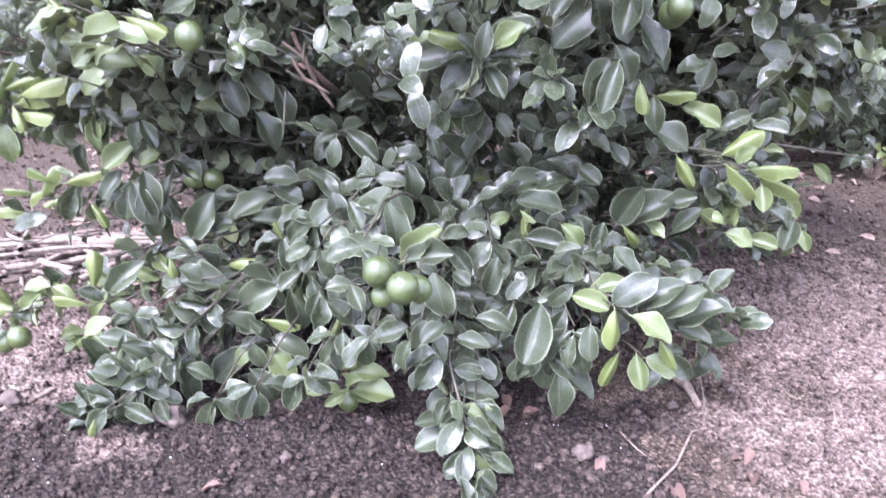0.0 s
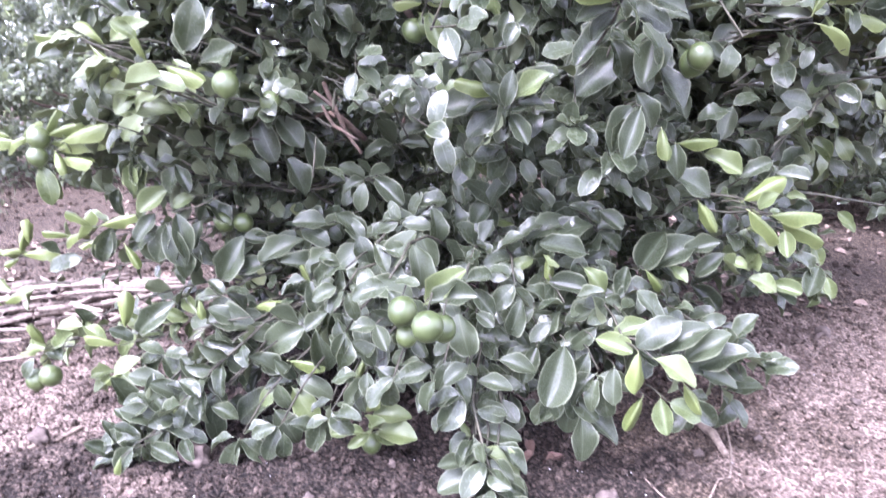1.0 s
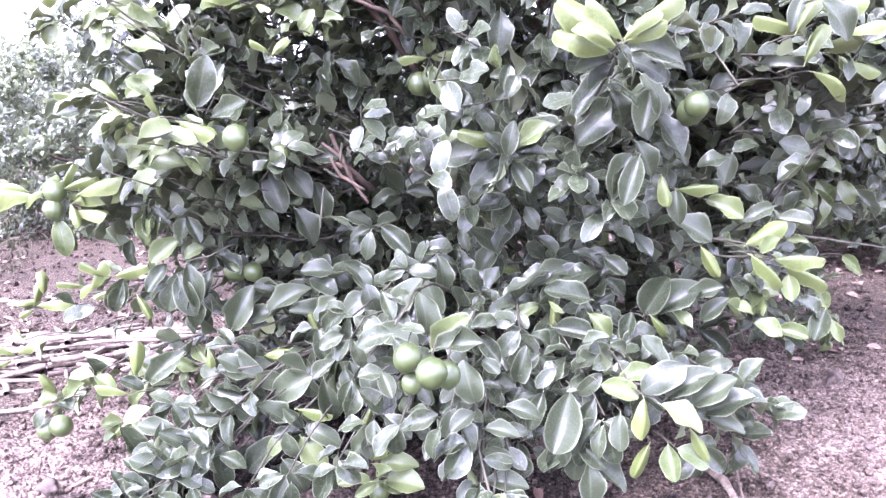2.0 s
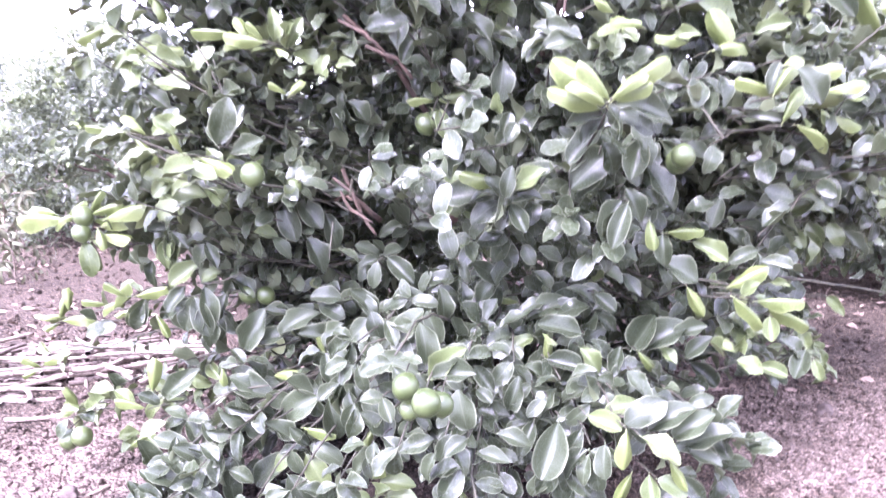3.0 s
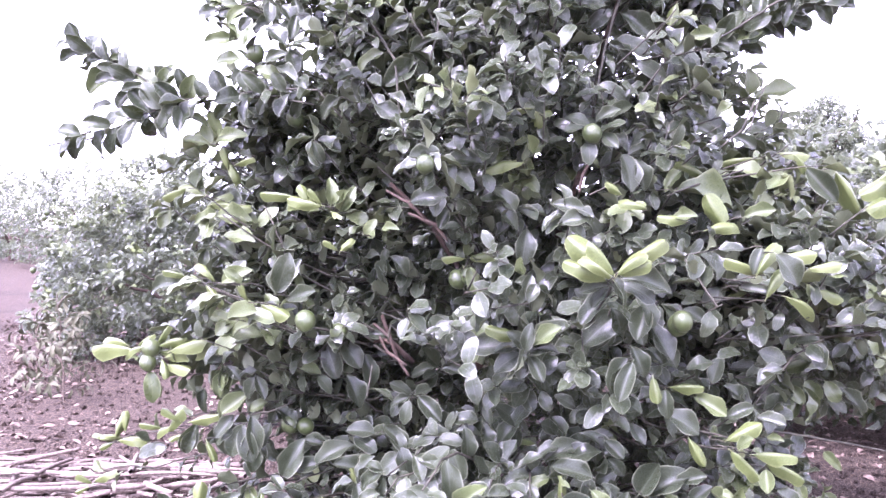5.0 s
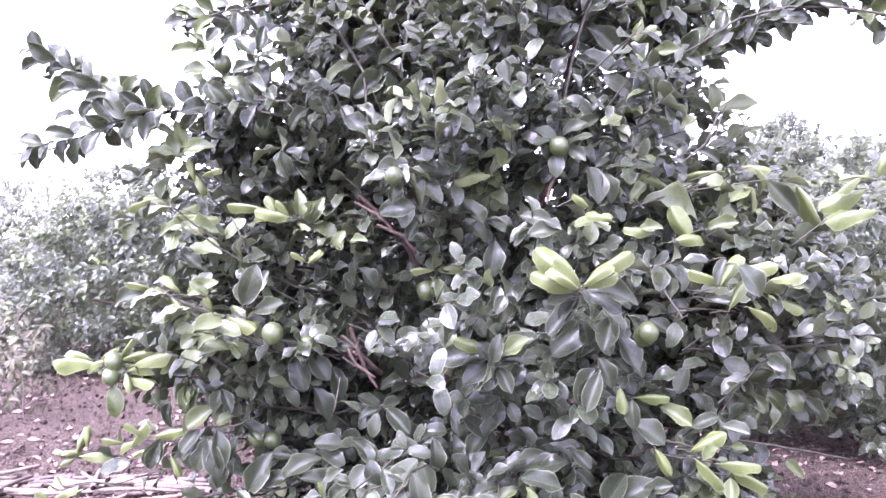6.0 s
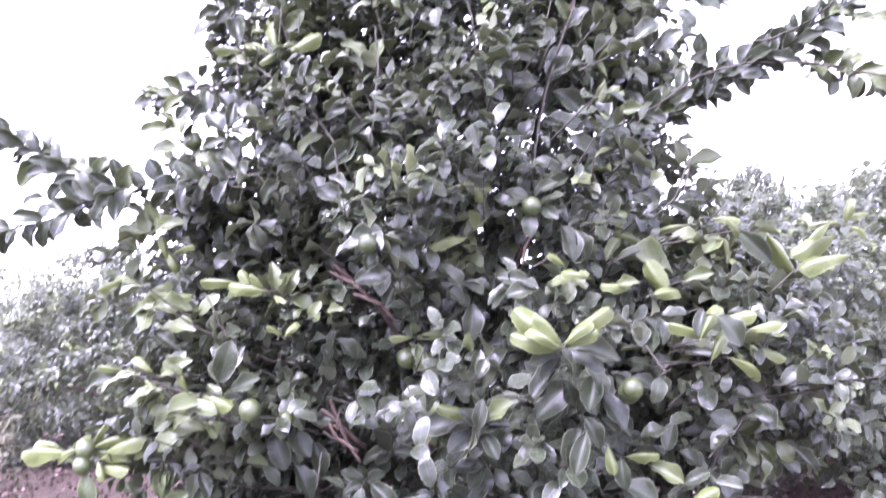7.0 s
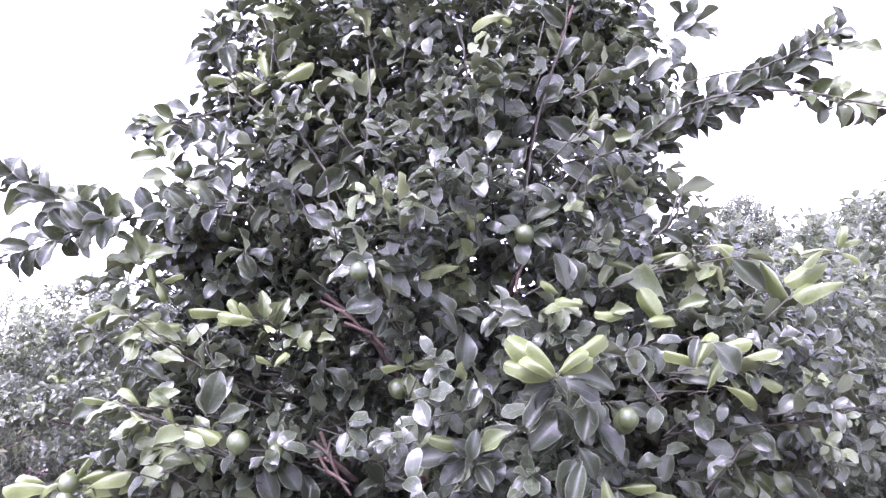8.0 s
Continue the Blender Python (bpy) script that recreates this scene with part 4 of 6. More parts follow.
single((-0.264, 1.725, 0.193), (-0.244, 1.685, 0.148))
single((-0.476, 1.828, 0.153), (-0.551, 1.788, 0.114), "mid")
single((-0.461, 1.834, 0.144), (-0.385, 1.794, 0.047), "mid")
single((-0.483, 1.838, 0.171), (-0.550, 1.798, 0.242))
single((-0.453, 1.835, 0.166), (-0.342, 1.795, 0.153))
single((-0.496, 1.843, 0.136), (-0.614, 1.803, 0.058))
single((-0.502, 1.797, 0.097), (-0.423, 1.757, 0.018))
single((-0.460, 1.700, 0.098), (-0.492, 1.660, 0.020))
single((-0.506, 1.748, 0.039), (-0.539, 1.708, 0.025))
single((-0.652, 1.780, 0.153), (-0.639, 1.740, 0.075))
single((-0.669, 1.784, 0.116), (-0.623, 1.744, 0.018))
single((-0.713, 1.922, 0.284), (-0.569, 1.882, 0.318))
single((-0.622, 1.922, 0.280), (-0.668, 1.882, 0.349))
single((-0.725, 1.929, 0.353), (-0.720, 1.889, 0.306), "young")
single((-0.589, 1.972, 0.311), (-0.527, 1.932, 0.365), "young")
single((-0.580, 1.857, 0.165), (-0.612, 1.817, 0.231))
single((-0.746, 1.823, 0.228), (-0.693, 1.783, 0.183))
single((-0.236, 1.721, 0.118), (-0.143, 1.681, 0.155), "mid")
single((-0.254, 1.751, 0.058), (-0.335, 1.711, 0.077), "mid")
single((-0.221, 1.702, 0.085), (-0.122, 1.662, 0.105), "mid")
single((-0.249, 1.714, 0.130), (-0.228, 1.674, 0.194), "young")
single((-0.767, 1.720, 0.085), (-0.841, 1.680, 0.153))
single((-0.786, 1.747, 0.087), (-0.817, 1.707, 0.158))
single((-0.758, 1.722, 0.094), (-0.678, 1.682, 0.094))
single((-0.764, 1.712, 0.084), (-0.792, 1.672, 0.024))
single((-0.748, 1.713, 0.077), (-0.765, 1.673, 0.018))
single((-0.822, 1.607, 0.057), (-0.832, 1.567, 0.027), "young")
single((-0.824, 1.716, 0.056), (-0.906, 1.676, 0.026))
single((-0.797, 1.631, 0.076), (-0.847, 1.591, 0.020))
single((-0.778, 1.813, 0.150), (-0.861, 1.773, 0.203))
single((-0.707, 1.771, 0.123), (-0.787, 1.731, 0.195))
single((-0.746, 1.761, 0.128), (-0.680, 1.721, 0.173))
single((-0.793, 1.749, 0.108), (-0.733, 1.709, 0.157), "young")
single((0.328, 1.611, 0.373), (0.390, 1.571, 0.439), "mid")
single((0.284, 1.602, 0.377), (0.364, 1.562, 0.354), "mid")
single((0.362, 1.544, 0.375), (0.432, 1.504, 0.459))
single((0.416, 1.556, 0.357), (0.494, 1.516, 0.454))
single((0.474, 1.559, 0.342), (0.543, 1.519, 0.428))
single((0.495, 1.581, 0.312), (0.591, 1.541, 0.388))
single((0.511, 1.591, 0.301), (0.591, 1.551, 0.292))
single((0.393, 1.509, 0.371), (0.486, 1.469, 0.337), "mid")
single((0.464, 1.524, 0.311), (0.509, 1.484, 0.251), "young")
single((0.365, 1.515, 0.383), (0.368, 1.475, 0.294), "young")
single((0.388, 1.542, 0.269), (0.346, 1.502, 0.193), "young")
single((0.426, 1.548, 0.266), (0.435, 1.508, 0.192), "mid")
single((0.440, 1.541, 0.256), (0.508, 1.501, 0.243), "mid")
single((0.326, 1.558, 0.331), (0.316, 1.518, 0.254))
single((0.280, 1.614, 0.341), (0.235, 1.574, 0.267))
single((0.223, 1.590, 0.371), (0.179, 1.550, 0.237))
single((0.251, 1.620, 0.224), (0.221, 1.580, 0.151))
single((0.262, 1.585, 0.208), (0.274, 1.545, 0.096))
single((0.247, 1.614, 0.205), (0.354, 1.574, 0.141))
single((0.593, 1.648, 0.303), (0.631, 1.608, 0.280))
single((0.237, 1.715, 0.361), (0.292, 1.675, 0.420))
single((0.197, 1.652, 0.398), (0.148, 1.612, 0.369))
single((0.162, 1.700, 0.414), (0.102, 1.660, 0.377))
single((0.194, 1.791, 0.451), (0.292, 1.751, 0.435))
single((0.035, 1.510, 0.148), (0.136, 1.470, 0.133), "mid")
single((0.043, 1.484, 0.131), (0.111, 1.444, 0.127))
single((0.050, 1.475, 0.099), (0.148, 1.435, 0.075))
single((0.040, 1.521, 0.084), (-0.058, 1.481, 0.075))
single((0.031, 1.537, 0.103), (-0.052, 1.497, 0.122))
single((0.062, 1.457, 0.068), (0.106, 1.417, 0.025), "mid")
single((0.057, 1.477, 0.049), (0.004, 1.437, 0.025))
single((0.067, 1.436, 0.040), (0.122, 1.396, 0.027))
single((0.043, 1.377, 0.067), (0.067, 1.337, 0.015))
single((-0.014, 1.601, 0.182), (0.020, 1.561, 0.164), "young")
single((0.022, 1.590, 0.217), (-0.049, 1.550, 0.267))
single((0.020, 1.583, 0.220), (0.089, 1.543, 0.243))
single((0.014, 1.577, 0.152), (-0.034, 1.537, 0.132))
single((0.027, 1.577, 0.152), (0.122, 1.537, 0.180))
single((-0.029, 1.575, 0.334), (-0.056, 1.535, 0.271))
single((0.013, 1.547, 0.333), (-0.042, 1.507, 0.312))
single((0.027, 1.565, 0.285), (0.100, 1.525, 0.304))
single((0.013, 1.523, 0.357), (-0.011, 1.483, 0.451))
single((0.073, 1.600, 0.323), (0.156, 1.560, 0.328))
single((0.103, 1.674, 0.351), (0.125, 1.634, 0.434))
single((0.025, 1.616, 0.427), (0.062, 1.576, 0.416))
single((0.293, 1.449, 1.093), (0.262, 1.409, 1.188), "young")
single((0.296, 1.465, 1.095), (0.335, 1.425, 1.177), "young")
single((0.297, 1.502, 1.083), (0.233, 1.462, 1.161), "young")
single((0.317, 1.621, 1.078), (0.413, 1.581, 1.055))
single((0.307, 1.618, 1.069), (0.250, 1.578, 1.015))
single((0.300, 1.550, 1.092), (0.191, 1.510, 1.192), "young")
single((0.296, 1.510, 1.097), (0.396, 1.470, 1.214), "young")
single((0.297, 1.554, 1.082), (0.188, 1.514, 1.143), "young")
single((0.302, 1.499, 1.098), (0.364, 1.459, 1.145), "young")
single((0.310, 1.577, 1.088), (0.440, 1.537, 1.100))
single((0.304, 1.602, 1.072), (0.220, 1.562, 1.058))
single((0.365, 1.655, 1.072), (0.454, 1.615, 1.076))
single((0.308, 1.672, 1.054), (0.225, 1.632, 0.969))
single((0.346, 1.743, 0.997), (0.238, 1.703, 0.911))
single((0.372, 1.707, 1.054), (0.442, 1.667, 0.977))
single((0.310, 1.542, 1.047), (0.291, 1.502, 1.104))
single((0.406, 1.734, 1.023), (0.380, 1.694, 0.919))
single((0.410, 1.757, 0.975), (0.481, 1.717, 0.874))
single((0.510, 1.799, 1.005), (0.579, 1.759, 0.983))
single((0.717, 2.144, 1.012), (0.778, 2.104, 0.972), "young")
single((0.684, 2.043, 1.023), (0.725, 2.003, 1.065), "young")
single((0.664, 2.000, 1.063), (0.606, 1.960, 1.013))
single((0.662, 1.820, 1.072), (0.752, 1.780, 1.053))
single((0.625, 1.514, 1.106), (0.653, 1.474, 1.209), "young")
single((0.659, 1.549, 1.050), (0.670, 1.509, 1.142), "young")
single((0.665, 1.572, 1.112), (0.582, 1.532, 1.167), "young")
single((0.782, 1.830, 1.051), (0.915, 1.790, 1.034), "young")
single((0.848, 1.990, 1.001), (0.950, 1.950, 0.947))
single((0.688, 1.568, 1.155), (0.763, 1.528, 1.185), "young")
single((0.815, 1.744, 1.126), (0.882, 1.704, 1.166), "young")
single((0.646, 1.861, 1.216), (0.572, 1.821, 1.318), "young")
single((0.567, 1.828, 1.222), (0.667, 1.788, 1.270), "young")
single((0.646, 1.544, 1.182), (0.616, 1.504, 1.127))
single((0.661, 1.500, 1.169), (0.721, 1.460, 1.104))
single((0.874, 1.871, 1.075), (0.953, 1.831, 1.064), "young")
single((0.522, 1.801, 1.244), (0.445, 1.761, 1.272), "young")
single((0.403, 1.743, 1.271), (0.337, 1.703, 1.313), "young")
single((0.477, 1.815, 1.252), (0.532, 1.775, 1.275), "mid")
single((0.664, 1.806, 1.263), (0.738, 1.766, 1.287), "mid")
single((0.826, 2.076, 1.475), (0.909, 2.036, 1.489), "young")
single((0.862, 2.049, 1.472), (0.926, 2.009, 1.434), "young")
single((0.902, 2.066, 1.440), (0.992, 2.026, 1.332))
single((0.980, 2.042, 1.429), (1.092, 2.002, 1.281), "young")
single((0.824, 2.225, 1.475), (0.702, 2.185, 1.487), "young")
single((0.700, 2.094, 1.421), (0.795, 2.054, 1.428), "mid")
single((0.495, 1.933, 1.341), (0.685, 1.893, 1.342), "mid")
single((0.837, 2.020, 1.416), (0.775, 1.980, 1.350), "mid")
single((0.619, 2.045, 1.388), (0.523, 2.005, 1.453), "young")
single((0.514, 1.899, 1.398), (0.459, 1.859, 1.352), "mid")
single((1.211, 2.028, 1.441), (1.127, 1.988, 1.478), "young")
single((1.209, 2.004, 1.438), (1.190, 1.964, 1.510), "young")
single((1.209, 2.005, 1.435), (1.277, 1.965, 1.435), "young")
single((1.200, 2.039, 1.415), (1.057, 1.999, 1.374), "young")
single((1.224, 2.001, 1.343), (1.067, 1.961, 1.363), "young")
single((1.171, 2.012, 1.447), (1.087, 1.972, 1.432), "young")
single((1.301, 2.040, 1.478), (1.232, 2.000, 1.490), "young")
single((0.827, 2.429, 1.716), (0.826, 2.389, 1.811), "mid")
single((0.813, 2.338, 1.698), (0.947, 2.298, 1.731), "mid")
single((0.837, 2.469, 1.714), (0.766, 2.429, 1.757), "mid")
single((0.821, 2.484, 1.653), (0.790, 2.444, 1.708))
single((0.756, 2.423, 1.580), (0.666, 2.383, 1.654))
single((0.703, 2.319, 1.553), (0.617, 2.279, 1.605))
single((0.827, 2.385, 1.616), (0.895, 2.345, 1.600))
single((0.754, 2.329, 1.566), (0.822, 2.289, 1.521))
single((1.032, 2.276, 0.813), (0.935, 2.236, 0.862), "mid")
single((0.945, 2.296, 0.797), (1.052, 2.256, 0.835), "mid")
single((0.084, 1.882, 1.566), (0.010, 1.842, 1.575), "young")
single((0.088, 1.868, 1.572), (0.089, 1.828, 1.507), "young")
single((0.068, 1.877, 1.523), (0.117, 1.837, 1.575), "young")
single((0.087, 1.863, 1.429), (0.062, 1.823, 1.481), "mid")
single((0.054, 1.885, 1.405), (0.103, 1.845, 1.477), "mid")
single((0.038, 1.868, 1.412), (-0.060, 1.828, 1.394), "young")
single((0.063, 1.867, 1.403), (-0.011, 1.827, 1.414), "young")
single((0.340, 1.810, 1.313), (0.304, 1.770, 1.349), "young")
single((0.246, 1.818, 1.508), (0.190, 1.778, 1.541))
single((0.258, 1.843, 1.520), (0.311, 1.803, 1.571))
single((0.266, 1.822, 1.492), (0.319, 1.782, 1.447))
single((0.241, 1.813, 1.474), (0.240, 1.773, 1.404))
single((0.232, 1.806, 1.497), (0.175, 1.766, 1.498))
single((0.294, 1.885, 1.544), (0.364, 1.845, 1.571))
single((0.335, 1.861, 1.441), (0.381, 1.821, 1.339))
single((0.378, 1.875, 1.426), (0.415, 1.835, 1.341))
single((0.139, 1.779, 1.283), (0.233, 1.739, 1.267))
single((0.156, 1.738, 1.218), (0.246, 1.698, 1.265))
single((0.041, 1.884, 1.253), (-0.010, 1.844, 1.342))
single((0.075, 1.893, 1.220), (0.070, 1.853, 1.103))
single((-0.028, 1.892, 1.269), (0.059, 1.852, 1.235))
single((-0.113, 2.024, 1.112), (-0.181, 1.984, 1.138), "young")
single((-0.114, 2.029, 1.112), (-0.031, 1.989, 1.150), "young")
single((-0.101, 2.001, 1.095), (-0.069, 1.961, 1.002), "mid")
single((-0.113, 2.023, 1.121), (-0.102, 1.983, 1.166), "mid")
single((-0.131, 2.024, 1.094), (-0.064, 1.984, 1.070), "young")
single((0.070, 1.870, 1.070), (0.054, 1.830, 1.120), "mid")
single((0.096, 1.813, 1.081), (0.081, 1.773, 1.034))
single((0.112, 1.795, 1.058), (0.090, 1.755, 1.012))
single((-0.175, 1.706, 1.382), (-0.210, 1.666, 1.439))
single((-0.177, 1.768, 1.437), (-0.092, 1.728, 1.417))
single((-0.172, 1.680, 1.402), (-0.243, 1.640, 1.381))
single((-0.173, 1.801, 1.400), (-0.063, 1.761, 1.414))
single((-0.165, 1.807, 1.385), (-0.077, 1.767, 1.326))
single((-0.190, 1.701, 1.350), (-0.205, 1.661, 1.292))
single((-0.169, 1.794, 1.310), (-0.186, 1.754, 1.243))
single((-0.260, 1.753, 1.273), (-0.158, 1.713, 1.304))
single((-0.549, 1.908, 1.259), (-0.660, 1.868, 1.297), "young")
single((-0.574, 1.932, 1.268), (-0.704, 1.892, 1.306), "young")
single((-0.653, 1.952, 1.285), (-0.766, 1.912, 1.321), "young")
single((-0.593, 1.908, 1.258), (-0.609, 1.868, 1.324), "young")
single((-0.558, 1.909, 1.258), (-0.566, 1.869, 1.316), "young")
single((-0.534, 1.919, 1.259), (-0.517, 1.879, 1.343), "mid")
single((-0.508, 1.921, 1.243), (-0.473, 1.881, 1.310), "mid")
single((-0.499, 1.921, 1.243), (-0.456, 1.881, 1.319), "mid")
single((-0.530, 1.906, 1.242), (-0.485, 1.866, 1.249), "young")
single((-0.418, 1.884, 1.175), (-0.384, 1.844, 1.217), "mid")
single((-0.365, 1.879, 1.193), (-0.306, 1.839, 1.202), "mid")
single((-0.494, 1.886, 1.122), (-0.511, 1.846, 1.164), "young")
single((-0.500, 1.908, 1.113), (-0.465, 1.868, 1.157), "young")
single((-0.951, 1.951, 1.449), (-1.024, 1.911, 1.461), "mid")
single((-0.932, 1.951, 1.450), (-0.835, 1.911, 1.499), "mid")
single((-0.924, 1.972, 1.471), (-0.946, 1.932, 1.554), "mid")
single((-0.954, 1.954, 1.504), (-1.001, 1.914, 1.541), "mid")
single((-0.898, 1.986, 1.364), (-0.892, 1.946, 1.432), "young")
single((-0.874, 1.971, 1.381), (-0.822, 1.931, 1.422), "young")
single((-0.911, 1.992, 1.401), (-0.837, 1.952, 1.362), "young")
single((-1.027, 1.969, 1.306), (-1.108, 1.929, 1.292), "young")
single((-0.984, 1.998, 1.281), (-1.033, 1.958, 1.359), "young")
single((-0.983, 2.038, 1.256), (-0.873, 1.998, 1.293), "young")
single((-0.928, 2.003, 1.237), (-0.839, 1.963, 1.273), "young")
single((-1.005, 2.046, 1.237), (-0.933, 2.006, 1.310), "young")
single((-0.946, 2.002, 1.218), (-0.818, 1.962, 1.229), "mid")
single((-0.774, 1.947, 1.185), (-0.726, 1.907, 1.255), "mid")
single((-0.905, 1.958, 1.155), (-0.779, 1.918, 1.149), "mid")
single((-0.909, 2.005, 1.201), (-0.818, 1.965, 1.202), "mid")
single((-0.864, 1.839, 1.012), (-0.883, 1.799, 1.088), "young")
single((-0.983, 1.902, 1.022), (-1.044, 1.862, 1.057), "young")
single((-0.975, 1.925, 0.995), (-1.126, 1.885, 1.002))
single((-0.889, 1.817, 1.012), (-0.818, 1.777, 0.968), "young")
single((-0.803, 1.739, 1.019), (-0.722, 1.699, 1.071), "mid")
single((-0.801, 1.774, 1.017), (-0.754, 1.734, 1.085))
single((-0.728, 1.718, 1.022), (-0.761, 1.678, 1.063), "mid")
single((-0.691, 1.753, 0.965), (-0.594, 1.713, 0.956), "young")
single((-0.683, 1.651, 0.974), (-0.676, 1.611, 1.015), "young")
single((-0.648, 1.770, 0.989), (-0.597, 1.730, 1.105))
single((-0.650, 1.820, 1.019), (-0.589, 1.780, 1.088))
single((-0.786, 1.828, 0.898), (-0.854, 1.788, 0.925), "mid")
single((-0.731, 1.733, 0.934), (-0.635, 1.693, 0.948), "mid")
single((-0.815, 1.902, 0.855), (-0.869, 1.862, 0.866), "mid")
single((-0.712, 1.815, 0.902), (-0.797, 1.775, 0.887), "mid")
single((-0.627, 1.806, 0.971), (-0.532, 1.766, 1.009))
single((-1.176, 1.977, 0.762), (-1.341, 1.937, 0.833), "young")
single((-1.218, 1.985, 0.777), (-1.291, 1.945, 0.843), "young")
single((-1.157, 1.976, 0.781), (-1.245, 1.936, 0.784), "young")
single((-1.129, 1.993, 0.779), (-1.101, 1.953, 0.848), "young")
single((-1.083, 1.978, 0.765), (-0.966, 1.938, 0.845), "young")
single((-1.102, 1.979, 0.746), (-1.051, 1.939, 0.711), "young")
single((-1.147, 1.980, 0.709), (-1.097, 1.940, 0.613), "mid")
single((-1.133, 2.002, 0.760), (-1.021, 1.962, 0.805), "young")
single((-1.198, 1.999, 0.776), (-1.151, 1.959, 0.837), "young")
single((-1.402, 2.260, 0.391), (-1.452, 2.220, 0.429), "young")
single((-1.331, 2.172, 0.437), (-1.291, 2.132, 0.497), "young")
single((-1.105, 2.042, 0.481), (-1.069, 2.002, 0.573), "young")
single((-1.139, 2.072, 0.490), (-1.196, 2.032, 0.525), "young")
single((-1.093, 2.021, 0.469), (-1.001, 1.981, 0.528), "young")
single((-0.266, 2.107, 2.048), (-0.355, 2.067, 2.096), "mid")
single((-0.245, 2.095, 2.023), (-0.229, 2.055, 2.096), "mid")
single((-0.340, 2.088, 2.113), (-0.389, 2.048, 2.129))
single((-0.253, 2.087, 2.230), (-0.256, 2.047, 2.252))
single((-0.603, 2.132, 2.079), (-0.670, 2.092, 2.127), "young")
single((-0.594, 2.136, 2.090), (-0.615, 2.096, 2.248), "young")
single((-0.574, 2.098, 2.075), (-0.638, 2.058, 2.043), "young")
single((-0.574, 2.099, 2.086), (-0.525, 2.059, 2.128), "young")
single((-0.547, 2.074, 2.056), (-0.433, 2.034, 2.134), "young")
single((-0.643, 2.134, 2.081), (-0.691, 2.094, 2.148), "young")
single((-0.708, 2.149, 2.099), (-0.814, 2.109, 2.149), "young")
single((-0.667, 2.150, 2.057), (-0.773, 2.110, 2.077), "mid")
single((-0.629, 2.148, 2.168), (-0.677, 2.108, 2.184), "young")
single((-0.555, 2.098, 2.145), (-0.487, 2.058, 2.206), "mid")
single((-0.759, 2.168, 2.275), (-0.803, 2.128, 2.207))
single((-0.789, 2.143, 2.254), (-0.874, 2.103, 2.230))
single((-0.803, 2.129, 2.208), (-0.890, 2.089, 2.174))
single((-0.712, 2.150, 2.275), (-0.660, 2.110, 2.307))
single((-0.790, 2.139, 2.315), (-0.806, 2.099, 2.359), "mid")
single((-0.759, 2.172, 2.245), (-0.723, 2.132, 2.134))
single((-0.689, 2.139, 2.311), (-0.737, 2.099, 2.346), "mid")
single((-0.642, 2.117, 2.320), (-0.533, 2.077, 2.337), "mid")
single((-0.850, 2.068, 1.936), (-0.894, 2.028, 2.002))
single((-0.825, 2.050, 1.958), (-0.923, 2.010, 1.987))
single((-0.875, 2.035, 1.926), (-0.935, 1.995, 1.963), "mid")
single((-0.883, 2.010, 1.909), (-0.978, 1.970, 1.909), "mid")
single((-0.860, 1.999, 1.905), (-0.924, 1.959, 1.857), "mid")
single((-0.801, 2.039, 1.935), (-0.783, 1.999, 1.864))
single((-0.766, 2.050, 1.927), (-0.694, 2.010, 1.865))
single((-0.772, 2.114, 1.978), (-0.720, 2.074, 2.002))
single((-0.851, 2.115, 2.001), (-0.817, 2.075, 2.035))
single((-0.936, 2.001, 1.917), (-0.975, 1.961, 1.934), "mid")
single((-0.701, 2.028, 1.890), (-0.704, 1.988, 1.803))
single((-0.874, 1.955, 1.790), (-0.964, 1.915, 1.772), "mid")
single((-0.896, 1.964, 1.783), (-0.870, 1.924, 1.799), "mid")
single((-0.858, 1.967, 1.727), (-0.931, 1.927, 1.720), "mid")
single((-0.834, 1.996, 1.734), (-0.820, 1.956, 1.797))
single((-0.784, 1.965, 1.716), (-0.716, 1.925, 1.749))
single((-0.752, 1.976, 1.708), (-0.664, 1.936, 1.661))
single((-0.827, 1.982, 1.693), (-0.720, 1.942, 1.681), "mid")
single((-0.852, 1.955, 1.688), (-0.869, 1.915, 1.644))
single((-0.784, 1.968, 1.671), (-0.766, 1.928, 1.608))
single((-0.728, 1.967, 1.651), (-0.659, 1.927, 1.587))
single((-1.113, 1.938, 1.610), (-1.167, 1.898, 1.684), "mid")
single((-1.140, 1.953, 1.631), (-1.223, 1.913, 1.716), "mid")
single((-1.158, 1.953, 1.623), (-1.068, 1.913, 1.693))
single((-1.117, 1.947, 1.603), (-1.074, 1.907, 1.701), "mid")
single((-1.033, 1.960, 1.594), (-1.053, 1.920, 1.686))
single((-1.236, 1.961, 1.617), (-1.264, 1.921, 1.566))
single((-1.197, 1.961, 1.589), (-1.117, 1.921, 1.527))
single((-1.283, 1.951, 1.571), (-1.348, 1.911, 1.566))
single((-1.235, 1.935, 1.550), (-1.298, 1.895, 1.509))
single((-1.199, 1.935, 1.549), (-1.137, 1.895, 1.488))
single((-0.969, 1.942, 1.580), (-0.970, 1.902, 1.644))
single((-1.291, 1.952, 1.699), (-1.351, 1.912, 1.602), "mid")
single((-1.049, 1.958, 1.585), (-0.996, 1.918, 1.657), "mid")
single((-1.224, 1.931, 1.711), (-1.273, 1.891, 1.721), "mid")
single((-0.327, 2.025, 1.858), (-0.392, 1.985, 1.830))
single((-0.394, 1.999, 1.759), (-0.493, 1.959, 1.715), "mid")
single((-0.324, 2.010, 1.760), (-0.244, 1.970, 1.802))
single((-0.360, 2.012, 1.687), (-0.298, 1.972, 1.750))
